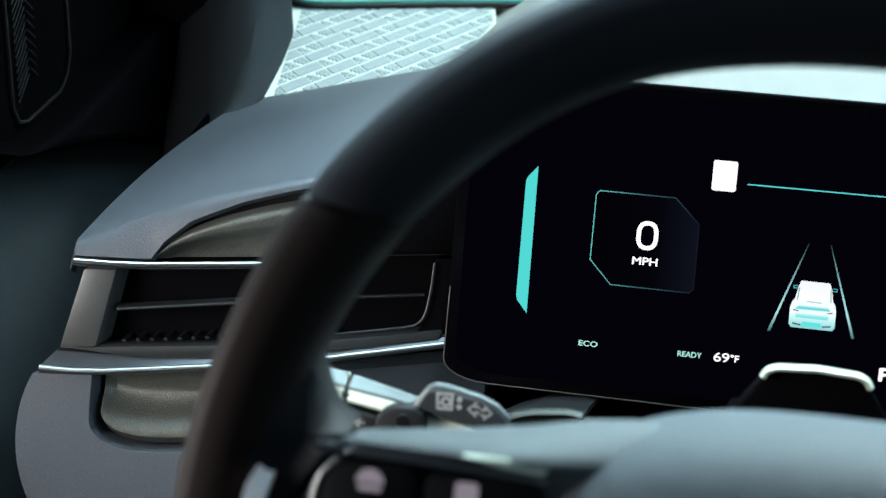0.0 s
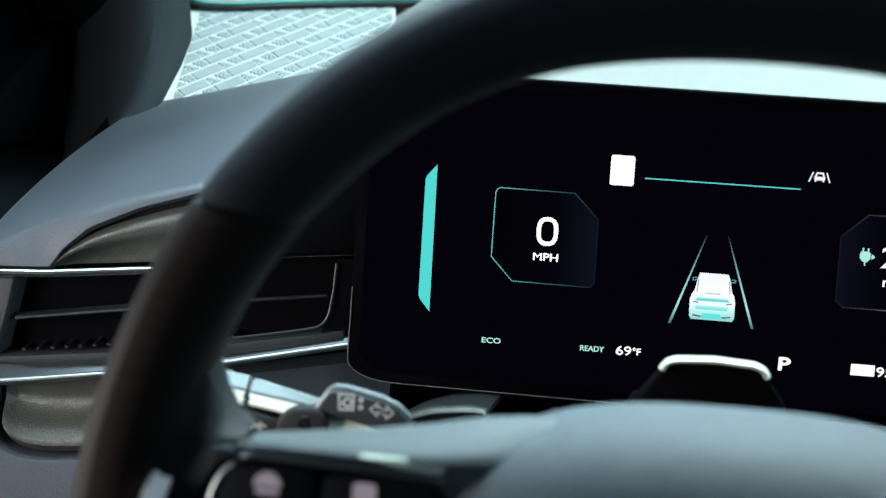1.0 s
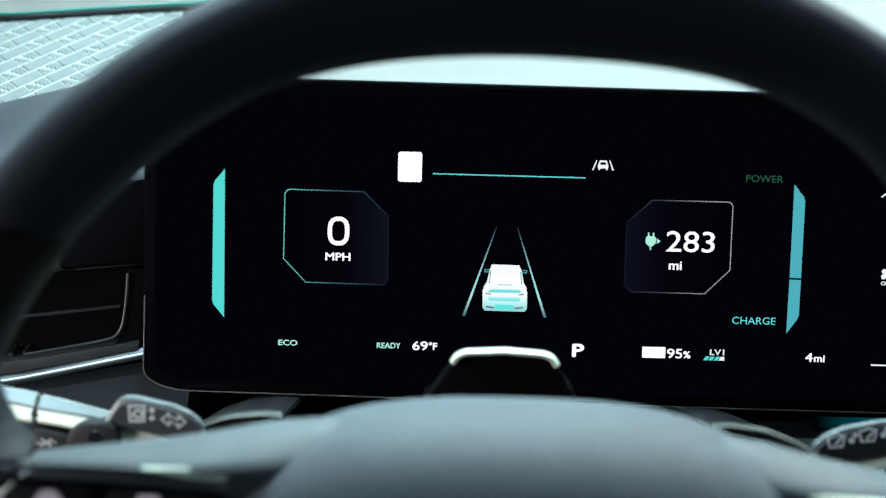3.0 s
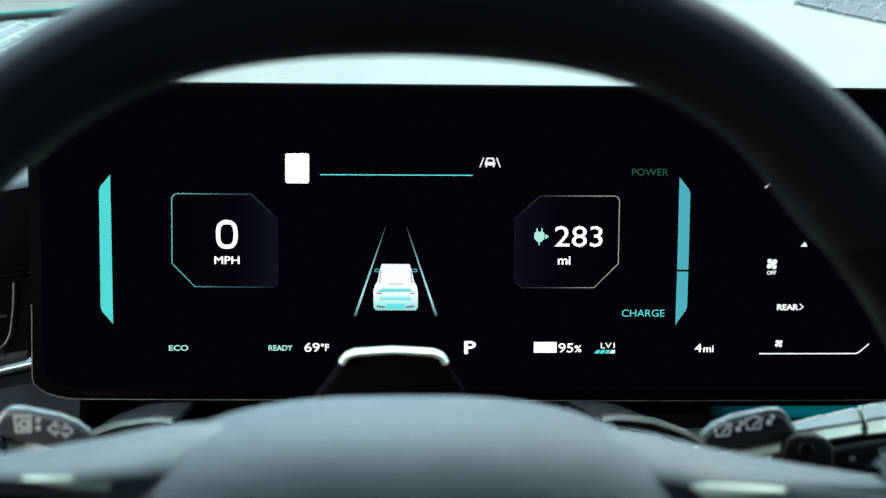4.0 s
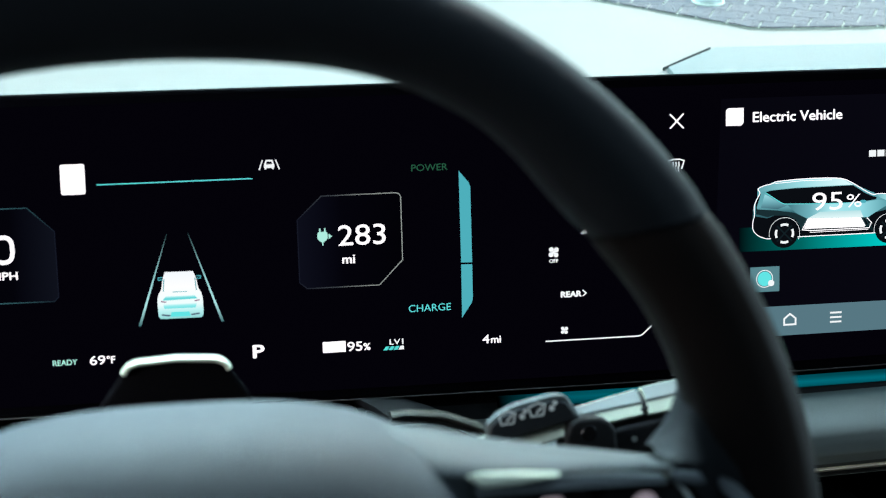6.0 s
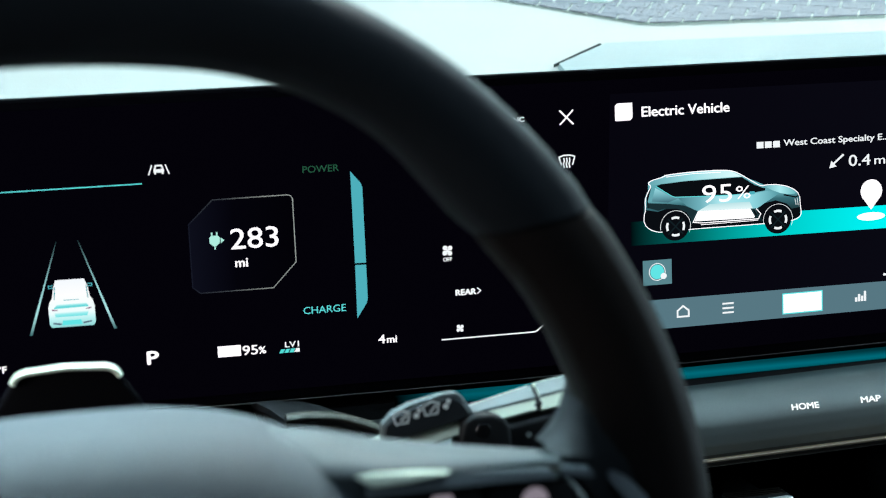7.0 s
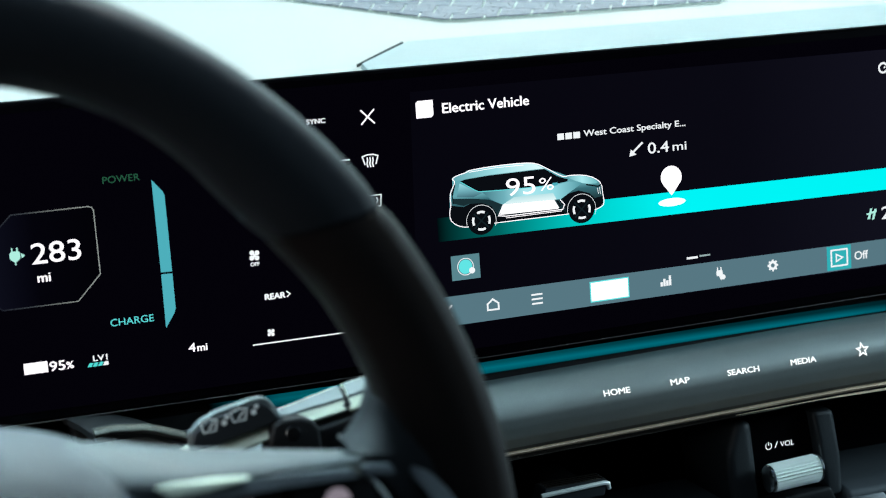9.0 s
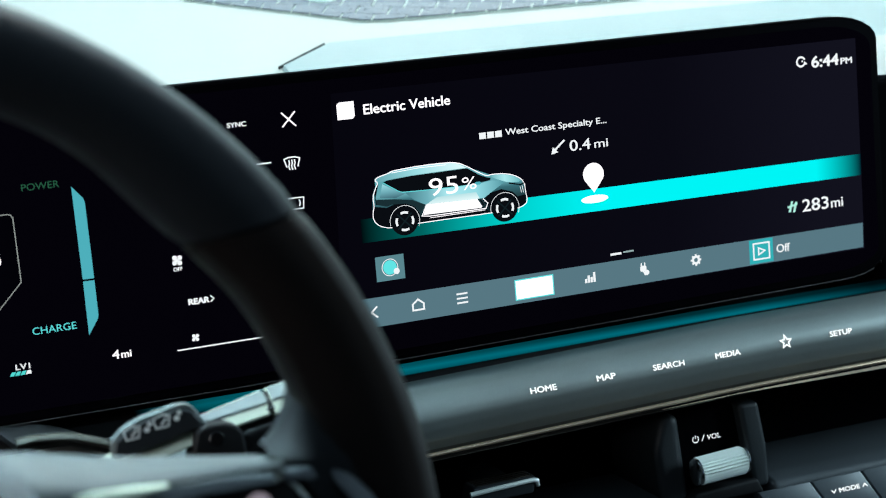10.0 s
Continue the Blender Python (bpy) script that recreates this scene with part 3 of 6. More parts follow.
part("housing", prism(outline, 0.0012, 0.011, 0.0016, 2), HOUSING, display)
cx, cz = 0.203, 0.0294
bm = prism([(cx + (x - cx) * 0.9955, cz + (z - cz) * 0.978) for x, z in outline], 0.0004, 0.004)
screen = part("screen", bm, PANEL_BLACK, display, "black display glass")
part("edge_line", sweep([(x, 0.0006, z) for x, z in [(-0.168 + 0.0006, 0.0)] + outline[14:32]], block(0.0006, 0.0006, 0.0002), up=(0, 1, 0)), EDGE_METAL, display, "thin bright lower edge")
part("back_shell", box(-0.13, 0.53, 0.011, 0.10, -0.04, 0.03, 0.006), BLACK, display)


def cluster():
    p = screen
    flat("backlight", [(cx + (x - cx) * 0.985, cz + (z - cz) * 0.93) for x, z in outline], BACKLIGHT, p, 0.5)
    fill_left = glow_ramp("lit_speed_fill", 0, [(-0.1035, (0.0008, 0.0007, 0.0020)), (-0.075, (0.0011, 0.0011, 0.0030)), (-0.055, (0.0048, 0.0060, 0.0115))])
    fill_right = glow_ramp("lit_range_fill", 0, [(0.054, (0.0040, 0.0046, 0.0105)), (0.075, (0.0012, 0.0011, 0.0032)), (0.103, (0.0008, 0.0007, 0.0020))])
    flat("left_gauge", [(-0.1307, 0.0603), (-0.1352, 0.0548), (-0.1359, 0.0530), (-0.1361, -0.0010), (-0.1355, -0.0030), (-0.1305, -0.0090)], TEAL, p, label="bright teal bar gauge")
    flat("right_gauge", [(0.1307, 0.0603), (0.1354, 0.0545), (0.1361, 0.0525), (0.1363, 0.0166), (0.1310, 0.0167)], TEAL_DIM, p, label="dim teal power gauge")
    flat("charge_gauge", [(0.1310, 0.0158), (0.1363, 0.0157), (0.1363, -0.0010), (0.1356, -0.0030), (0.1309, -0.0098)], TEAL_DIM, p, label="dim teal charge gauge")
    ring = [(-0.1031, 0.0494), (-0.1024, 0.0508), (-0.1012, 0.0516), (-0.0669, 0.0514), (-0.0553, 0.0402), (-0.0550, 0.0102), (-0.0569, 0.0083), (-0.0930, 0.0086), (-0.1033, 0.0194)]
    flat("speed_box", ring, fill_left, p, 1)
    edge = glow_ramp("lit_speed_edge", 0, [(-0.1035, (0.14, 0.60, 0.58)), (-0.080, (0.04, 0.13, 0.15)), (-0.055, (0.008, 0.010, 0.02))])
    flats("speed_box_edge", stroke(ring, 0.00042, True), edge, p, 2, "thin teal outline")
    loop = [(-0.0782 + x, 0.0329 + z) for x, z in oval(0.0040, 0.0057, 40, 2.7)]
    flats("speed", stroke(loop, 0.0020, True), WHITE, p, 3, "large white zero")
    lettering("unit", "MPH", -0.0839, -0.0726, 0.0192, 0.0227, WHITE, p, 3, 0.02)
    ring = [(0.0543, 0.0404), (0.0658, 0.0511), (0.1006, 0.0512), (0.1021, 0.0507), (0.1029, 0.0493), (0.1031, 0.0195), (0.0919, 0.0081), (0.0580, 0.0081), (0.0545, 0.0110)]
    flat("range_box", ring, fill_right, p, 1)
    edge = glow_ramp("lit_range_edge", 0, [(0.054, (0.008, 0.010, 0.02)), (0.072, (0.05, 0.06, 0.07)), (0.090, (0.27, 0.30, 0.28)), (0.1035, (0.34, 0.38, 0.36))])
    flats("range_box_edge", stroke(ring, 0.00042, True), edge, p, 2, "thin pale outline")
    lettering("range", "283", 0.0731, 0.0953, 0.0275, 0.0371, WHITE, p, 3, 0.004)
    lettering("unit", "mi", 0.0748, 0.0805, 0.0191, 0.0230, WHITE, p, 3, 0.02)
    flats("plug_symbol", [round_rect(0.0634, 0.0682, 0.0305, 0.0345, 0.0012, 3), [(0.0643, 0.0343), (0.0650, 0.0343), (0.0650, 0.0361), (0.0643, 0.0361)], [(0.0666, 0.0343), (0.0673, 0.0343), (0.0673, 0.0361), (0.0666, 0.0361)],
                          [(0.0640, 0.0306), (0.0676, 0.0306), (0.0664, 0.0296), (0.0652, 0.0296)], [(0.0655, 0.0298), (0.0661, 0.0298), (0.0661, 0.0281), (0.0655, 0.0281)], [(0.0686, 0.0335), (0.0703, 0.0322), (0.0686, 0.0309)]], MINT, p, 3)
    flat("alert_tile", round_rect(-0.0515, -0.0406, 0.0565, 0.0703, 0.0010, 3), WHITE, p, label="blank bright tile")
    flat("top_line", [(-0.0356, 0.0603), (0.0345, 0.0603), (0.0345, 0.0608), (-0.0356, 0.0608)], CYAN, p)
    flats("lane_symbol", [[(0.0374, 0.0643), (0.0381, 0.0643), (0.0397, 0.0688), (0.0391, 0.0688)], [(0.0474, 0.0643), (0.0467, 0.0643), (0.0451, 0.0688), (0.0457, 0.0688)],
                          *stroke([(0.0404, 0.0664), (0.0411, 0.0684), (0.0437, 0.0684), (0.0444, 0.0664)], 0.0008), round_rect(0.0400, 0.0448, 0.0651, 0.0668, 0.0004, 2), [(0.0403, 0.0644), (0.0411, 0.0644), (0.0411, 0.0653), (0.0403, 0.0653)], [(0.0437, 0.0644), (0.0445, 0.0644), (0.0445, 0.0653), (0.0437, 0.0653)]], SOFT_WHITE, p)
    lane = glow_ramp("lit_lane", 2, [(-0.006, (0.02, 0.10, 0.11)), (0.004, (0.42, 0.80, 0.80)), (0.016, (0.30, 0.62, 0.64)), (0.037, (0.01, 0.03, 0.035))])
    flat("lane_line", [(-0.0056, 0.0367), (-0.0053, 0.0367), (-0.0188, -0.0054), (-0.0201, -0.0054)], lane, p)
    flat("lane_line", [(0.0043, 0.0367), (0.0040, 0.0367), (0.0177, -0.0052), (0.0190, -0.0052)], lane, p)
    car = glow_ramp("lit_car_body", 2, [(-0.003, (0.25, 0.62, 0.62)), (0.001, (0.50, 0.90, 0.90)), (0.004, (0.85, 1.0, 1.0)), (0.012, (1.0, 1.0, 1.0)), (0.020, (0.9, 0.95, 1.0))])
    flat("car_picture", [(-0.0072, 0.0192), (0.0057, 0.0191), (0.0069, 0.0161), (0.0079, 0.0110), (0.0091, 0.0090), (0.0097, 0.0063), (0.0098, -0.0012), (0.0088, -0.0027), (-0.0098, -0.0026), (-0.0108, -0.0012), (-0.0110, 0.0066), (-0.0103, 0.0092), (-0.0091, 0.0110), (-0.0081, 0.0163)], car, p, 1, "bright white car seen from behind")
    flats("car_mirror", [q for s in (-1, 1) for q in stroke([(-0.0006 + s * 0.0077, 0.0157), (-0.0006 + s * 0.0096, 0.0156), (-0.0006 + s * 0.0097, 0.0167), (-0.0006 + s * 0.0079, 0.0168)], 0.0004)], TEAL_DIM, p, 2)
    flats("car_pillar", [q for s in (-1, 1) for q in stroke([(-0.0006 + s * 0.0070, 0.0160), (-0.0006 + s * 0.0075, 0.0104)], 0.0004)], TEAL_DEEP, p, 2)
    flat("car_window_edge", [(-0.0040, 0.0100), (0.0028, 0.0099), (0.0028, 0.0096), (-0.0040, 0.0097)], TEAL_DIM, p, 2)
    tail = glow_ramp("lit_car_tail", 2, [(0.0058, (0.30, 0.80, 0.80)), (0.0068, (0.10, 0.66, 0.68)), (0.0080, (0.60, 0.98, 0.98))])
    flat("car_tailgate", [(-0.0071, 0.0079), (0.0060, 0.0078), (0.0072, 0.0062), (-0.0088, 0.0060)], tail, p, 2)
    flats("car_tail_light", [[(-0.0093, 0.0059), (-0.0070, 0.0055), (-0.0070, 0.0050), (-0.0095, 0.0053)], [(0.0081, 0.0059), (0.0058, 0.0055), (0.0058, 0.0050), (0.0083, 0.0053)]], glow("lit_tail_light", (0.30, 0.16, 0.26), 1.0), p, 2)
    gate = glow_ramp("lit_car_gate", 2, [(0.0020, (0.15, 0.74, 0.76)), (0.0034, (0.32, 0.86, 0.87)), (0.0044, (0.85, 1.0, 1.0))])
    flat("car_bumper_band", [(-0.0084, 0.0043), (0.0069, 0.0042), (0.0062, 0.0021), (-0.0080, 0.0022)], gate, p, 2)
    flat("car_plate", [(-0.0048, 0.0005), (0.0033, 0.0004), (0.0039, -0.0018), (-0.0054, -0.0017)], CYAN, p, 2)
    flats("car_bumper", [[(-0.0092, -0.0002), (-0.0052, -0.0008), (-0.0058, -0.0015), (-0.0092, -0.0010)], [(0.0080, -0.0003), (0.0038, -0.0008), (0.0044, -0.0015), (0.0080, -0.0010)]], glow("lit_bumper", (0.10, 0.16, 0.22), 1.0), p, 2)
    lettering("mode", "ECO", -0.1051, -0.0964, -0.0214, -0.0189, MINT, p, 2, 0.025)
    lettering("status", "READY", -0.0593, -0.0484, -0.0215, -0.0190, MINT, p, 2, 0.02)
    lettering("temperature", "69", -0.0427, -0.0358, -0.0221, -0.0179, WHITE, p, 2, 0.014)
    lettering("temperature_unit", "°F", -0.0351, -0.0314, -0.0217, -0.0183, WHITE, p, 2, 0.02)
    lettering("gear", "P", 0.0319, 0.0368, -0.0232, -0.0173, WHITE, p, 2, 0.03)
    lettering("power_word", "POWER", 0.1083, 0.1254, 0.0608, 0.0640, POWER_GREEN, p, 2, 0.0)
    lettering("charge_word", "CHARGE", 0.1054, 0.1256, -0.0057, -0.0023, CYAN, p, 2, 0.0)
    flat("battery_bar", [(0.0643, -0.0229), (0.0751, -0.0229), (0.0751, -0.0177), (0.0643, -0.0177)], WHITE, p, label="full white battery bar")
    lettering("battery_level", "95", 0.0759, 0.0829, -0.0227, -0.0183, WHITE, p, 2, 0.014)
    lettering("battery_sign", "%", 0.0835, 0.0867, -0.0226, -0.0193, WHITE, p, 2, 0.02)
    lettering("regen_level", "LV1", 0.0959, 0.1024, -0.0207, -0.0181, SOFT_WHITE, p, 2, 0.02)
    flats("regen_bar", [[(0.0928 + i * 0.0024, -0.0233), (0.0948 + i * 0.0024, -0.0233), (0.0958 + i * 0.0024 if i < 3 else 0.1027, -0.0215), (0.0940 + i * 0.0024, -0.0215)] for i in range(3)], TEAL, p, 2)
    flat("regen_step", [(0.1000, -0.0233), (0.1027, -0.0233), (0.1027, -0.0215), (0.1010, -0.0215)], SOFT_WHITE, p, 2)
    lettering("distance", "4", 0.1405, 0.1438, -0.0227, -0.0186, WHITE, p, 2, 0.014)
    lettering("distance_unit", "mi", 0.1447, 0.1494, -0.0227, -0.0195, WHITE, p, 2, 0.02)


def fan(cx, cz, r):
    out = []
    for k in range(4):
        a = 90 * k + 20
        out.append(disc(cx + 0.60 * r * math.cos(radians(a + 20)), cz + 0.60 * r * math.sin(radians(a + 20)), r * 0.42, 12))
        out.append(stroke([(cx, cz), (cx + 0.55 * r * math.cos(radians(a + 10)), cz + 0.55 * r * math.sin(radians(a + 10)))], r * 0.30)[0])
    return out


def climate():
    p = screen
    flats("fan_symbol", fan(0.1759, 0.0194, 0.0029), SOFT_WHITE, p)
    lettering("fan_state", "OFF", 0.1737, 0.1780, 0.0143, 0.0161, SOFT_WHITE, p, 1, 0.03)
    lettering("rear_word", "REAR", 0.1793, 0.1892, -0.0026, 0.0001, SOFT_WHITE, p, 1, 0.05)
    flats("rear_arrow", stroke([(0.1900, 0.0003), (0.1916, -0.0011), (0.1900, -0.0024)], 0.0006), SOFT_WHITE, p)
    flats("fan_symbol", fan(0.1807, -0.0187, 0.0021), SOFT_WHITE, p)
    flats("fan_line", stroke([(0.1716, -0.0236), (0.2178, -0.0236), (0.2194, -0.0230), (0.2240, -0.0190)], 0.0007), SOFT_WHITE, p)
    flat("arrow_symbol", [(0.1890, 0.0276), (0.1925, 0.0276), (0.1912, 0.0300)], SOFT_WHITE, p)
    flats("slash_symbol", stroke([(0.1713, 0.0554), (0.1740, 0.0577)], 0.0007), SOFT_WHITE, p)
    flats("close_symbol", stroke([(0.2337, 0.0763), (0.2402, 0.0829)], 0.0008) + stroke([(0.2337, 0.0829), (0.2402, 0.0763)], 0.0008), WHITE, p)
    lettering("sync_word", "SYNC", 0.2066, 0.2158, 0.0788, 0.0810, SOFT_WHITE, p, 1, 0.035)
    flats("dash_symbol", stroke([(0.2190, 0.0600), (0.2262, 0.0600)], 0.0007), SOFT_WHITE, p)
    flats("defrost_symbol", stroke([(0.2338, 0.0568), (0.2327, 0.0606), (0.2350, 0.0614), (0.2382, 0.0614), (0.2406, 0.0606), (0.2394, 0.0568)], 0.0007) + [q for k in range(3) for q in stroke([(0.2352 + 0.0014 * k, 0.0555), (0.2348 + 0.0014 * k, 0.0572), (0.2353 + 0.0014 * k, 0.0586), (0.2351 + 0.0014 * k, 0.0600)], 0.0007)], SOFT_WHITE, p)
    flats("seat_symbol", stroke([(0.2330, 0.0416), (0.2407, 0.0416), (0.2402, 0.0362), (0.2330, 0.0362)], 0.0006), SOFT_WHITE, p)
    flats("wave_symbol", stroke([(0.2383, 0.0376), (0.2388, 0.0392), (0.2383, 0.0404)], 0.0006), SOFT_WHITE, p)


def info_x(x):
    return x + (x - 0.25) * 0.0122


def infotainment():
    p = screen
    X = info_x

    def fx(pts):
        return [(X(a), b) for a, b in pts]

    flat("page_background", [(X(0.2545), -0.0278), (X(0.5552), -0.0274), (X(0.5552), 0.0885), (X(0.2590), 0.0895)], glow_ramp("lit_page", 0, [(0.2545, (0.0019, 0.0017, 0.0042)), (0.44, (0.0030, 0.0029, 0.0064)), (0.53, (0.0058, 0.0058, 0.0120)), (0.56, (0.0062, 0.0062, 0.0125))]), p, 1)
    flat("page_tile", fx([(0.2612, 0.0764), (0.2688, 0.0764), (0.2700, 0.0776), (0.2700, 0.0849), (0.2624, 0.0849), (0.2612, 0.0838)]), WHITE, p, 2, "blank bright tile")
    lettering("page_title", "Electric Vehicle", X(0.2747), X(0.3194), 0.0778, 0.0826, WHITE, p, 2, 0.018)
    flats("station_mark", fx_list([[(x, 0.0588), (x + 0.0036, 0.0588), (x + 0.0036, 0.0620), (x, 0.0620)] for x in (0.3334, 0.3377, 0.3420)]), SOFT_WHITE, p, 2)
    lettering("station_words", "West Coast Specialty E...", X(0.3476), X(0.4037), 0.0583, 0.0624, SOFT_WHITE, p, 2, 0.012)
    lettering("station_distance", "0.4", X(0.3822), X(0.3938), 0.0470, 0.0526, SOFT_WHITE, p, 2, 0.008)
    lettering("station_unit", "mi", X(0.3960), X(0.4037), 0.0472, 0.0513, SOFT_WHITE, p, 2, 0.008)
    flats("direction_arrow", fx_list([[(0.3733, 0.0488), (0.3740, 0.0481), (0.3798, 0.0528), (0.3790, 0.0536)], [(0.3717, 0.0466), (0.3757, 0.0473), (0.3728, 0.0503)]]), SOFT_WHITE, p, 2)
    band = glow_ramp("lit_band", 0, [(0.268, (0.0, 0.003, 0.004)), (0.300, (0.0, 0.13, 0.12)), (0.345, (0.0, 0.60, 0.57)), (0.40, (0.0, 0.91, 0.92)), (0.53, (0.0, 0.91, 0.92)), (0.546, (0.0, 0.42, 0.42)), (0.5585, (0.0, 0.02, 0.03))])
    flat("route_band", fx([(0.268, 0.0150), (0.5548, 0.0136), (0.5550, 0.0252), (0.268, 0.0268)]), band, p, 2, "teal band fading out at both ends")
    flat("map_pin", fx([(0.3940, 0.0243)] + arc(0.3942, 0.0338, 0.0059, -30, 210, 16)), WHITE, p, 3, "white map pin")
    flat("pin_spot", fx(disc(0.3940, 0.0209, 0.0077, 20, 0.0021)), WHITE, p, 3)
    body = glow_ramp("lit_side_car", 2, [(0.019, (0.003, 0.010, 0.012)), (0.024, (0.006, 0.018, 0.022)), (0.029, (0.02, 0.06, 0.07)), (0.0335, (0.04, 0.15, 0.18)), (0.0365, (0.13, 0.38, 0.43)), (0.044, (0.12, 0.40, 0.45)), (0.050, (0.6, 0.9, 0.9))])
    shape = [(0.2768, 0.0453), (0.2790, 0.0467), (0.2853, 0.0480), (0.2860, 0.0488), (0.3005, 0.0496), (0.3150, 0.0495), (0.3214, 0.0487), (0.3264, 0.0461), (0.3326, 0.0421), (0.3366, 0.0401), (0.3388, 0.0408), (0.3468, 0.0402), (0.3527, 0.0382), (0.3565, 0.0350), (0.3569, 0.0290), (0.3575, 0.0255), (0.3564, 0.0232), (0.3514, 0.0216), (0.3364, 0.0213), (0.2986, 0.0213), (0.2836, 0.0209), (0.2815, 0.0210), (0.2774, 0.0225), (0.2746, 0.0254), (0.2746, 0.0297), (0.2756, 0.0323), (0.2752, 0.0372), (0.2768, 0.0408), (0.2786, 0.0438)]
    edge = rounded(shape, 1)
    flat("side_car", edge, body, p, 3, "teal and white car seen from the side")
    flats("side_car_edge", stroke(edge, 0.00042, True), WHITE, p, 6)
    roof = glow_ramp("lit_roof", 0, [(0.279, (0.14, 0.40, 0.45)), (0.300, (0.34, 0.74, 0.79)), (0.323, (0.72, 0.98, 1.0))])
    flat("side_car_roof", [(0.2785, 0.0445), (0.2778, 0.0454), (0.2796, 0.0466), (0.2858, 0.0478), (0.2866, 0.0485), (0.3005, 0.0493), (0.3148, 0.0492), (0.3208, 0.0484), (0.3262, 0.0455), (0.3234, 0.0456), (0.2966, 0.0454), (0.2851, 0.0448)], roof, p, 4)
    flats("roof_rail", stroke([(0.2862, 0.0478), (0.3005, 0.0486), (0.3150, 0.0484)], 0.0003), WHITE, p, 5)
    flat("side_car_window", [(0.2813, 0.0437), (0.2838, 0.0444), (0.2966, 0.0451), (0.3234, 0.0453), (0.3262, 0.0453), (0.3325, 0.0412), (0.3366, 0.0394), (0.3386, 0.0390), (0.3382, 0.0378), (0.3334, 0.0373), (0.3228, 0.0369), (0.3040, 0.0373), (0.2908, 0.0378), (0.2886, 0.0388)], INK, p, 4)
    flats("window_line", stroke([(0.2813, 0.0435), (0.2890, 0.0384), (0.2910, 0.0376), (0.3040, 0.0371), (0.3240, 0.0367)], 0.0003), CYAN, p, 5)
    door = glow_ramp("lit_door", 0, [(0.2924, (0.06, 0.20, 0.24)), (0.304, (0.16, 0.44, 0.50)), (0.315, (0.42, 0.82, 0.88)), (0.330, (0.30, 0.72, 0.79)), (0.3465, (0.08, 0.30, 0.35))])
    flat("side_car_door", [(0.2924, 0.0372), (0.3040, 0.0368), (0.3228, 0.0365), (0.3334, 0.0369), (0.3392, 0.0376), (0.3465, 0.0362), (0.3390, 0.0320), (0.3340, 0.0292), (0.3023, 0.0300), (0.2967, 0.0331)], door, p, 4)
    flats("rear_quarter", [[(0.2790, 0.0362), (0.2809, 0.0428), (0.2890, 0.0381), (0.2926, 0.0368), (0.2875, 0.0352)]], glow_ramp("lit_rear_quarter", 2, [(0.0352, (0.05, 0.14, 0.18)), (0.0385, (0.15, 0.40, 0.46)), (0.0428, (0.32, 0.72, 0.78))]), p, 4)
    flat("shoulder_shade", [(0.2768, 0.0356), (0.2865, 0.0347), (0.2956, 0.0332), (0.3023, 0.0301), (0.2996, 0.0262), (0.2970, 0.0296), (0.2920, 0.0319), (0.2851, 0.0322), (0.2822, 0.0315), (0.2767, 0.0332)], glow("lit_shoulder_shade", (0.010, 0.028, 0.034), 1.0), p, 5)
    hood = glow_ramp("lit_hood", 0, [(0.3385, (0.16, 0.45, 0.50)), (0.346, (0.42, 0.84, 0.88)), (0.356, (0.10, 0.42, 0.46))])
    flat("bonnet_shine", rounded([(0.3386, 0.0395), (0.3392, 0.0404), (0.3466, 0.0398), (0.3522, 0.0379), (0.3555, 0.0350), (0.3480, 0.0354), (0.3420, 0.0378)], 1), hood, p, 5)
    flats("side_mirror", [round_rect(0.3296, 0.3328, 0.0364, 0.0379, 0.0007, 3)], TEAL_DIM, p, 6)
    flat("rear_cladding", [(0.2757, 0.0323), (0.2822, 0.0309), (0.2857, 0.0321), (0.2920, 0.0322), (0.2970, 0.0296), (0.2992, 0.0261), (0.2994, 0.0239), (0.2981, 0.0216), (0.2832, 0.0212), (0.2776, 0.0228), (0.2750, 0.0257), (0.2750, 0.0297)], INK, p, 4)
    flat("front_cladding", [(0.3346, 0.0292), (0.3377, 0.0315), (0.3438, 0.0326), (0.3497, 0.0306), (0.3524, 0.0278), (0.3566, 0.0284), (0.3570, 0.0240), (0.3517, 0.0219), (0.3370, 0.0217)], INK, p, 5)
    flats("sill_shade", [[(0.2990, 0.0240), (0.3352, 0.0232), (0.3372, 0.0215), (0.2988, 0.0215)]], INK, p, 4)
    flat("tail_lamp", [(0.2768, 0.0366), (0.2788, 0.0430), (0.2781, 0.0430), (0.2762, 0.0386), (0.2765, 0.0330), (0.2772, 0.0330)], INK, p, 5)
    flats("head_lamp", stroke([(0.3482, 0.0351), (0.3545, 0.0336), (0.3562, 0.0344)], 0.0007), INK, p, 6)
    flats("head_lamp_bar", stroke([(0.3540, 0.0328), (0.3546, 0.0297)], 0.0003) + stroke([(0.3552, 0.0330), (0.3557, 0.0296)], 0.0003), SOFT_WHITE, p, 6)
    for cx, cz in ((0.2906, 0.0233), (0.3446, 0.0230)):
        flat("side_car_tyre", disc(cx, cz, 0.0072, 28, 0.0071), INK, p, 7)
        flats("side_car_tyre_edge", stroke(arc(cx, cz, 0.0078, -25, 190, 20), 0.00026), SOFT_WHITE, p, 8)
        flats("side_car_rim", [q for a in (0, 90, 180, 270) for q in stroke([(cx + 0.0044 * math.cos(radians(a + d)), cz + 0.0044 * math.sin(radians(a + d))) for d in (-22, -7, 7, 22)], 0.0012)], SOFT_WHITE, p, 8)
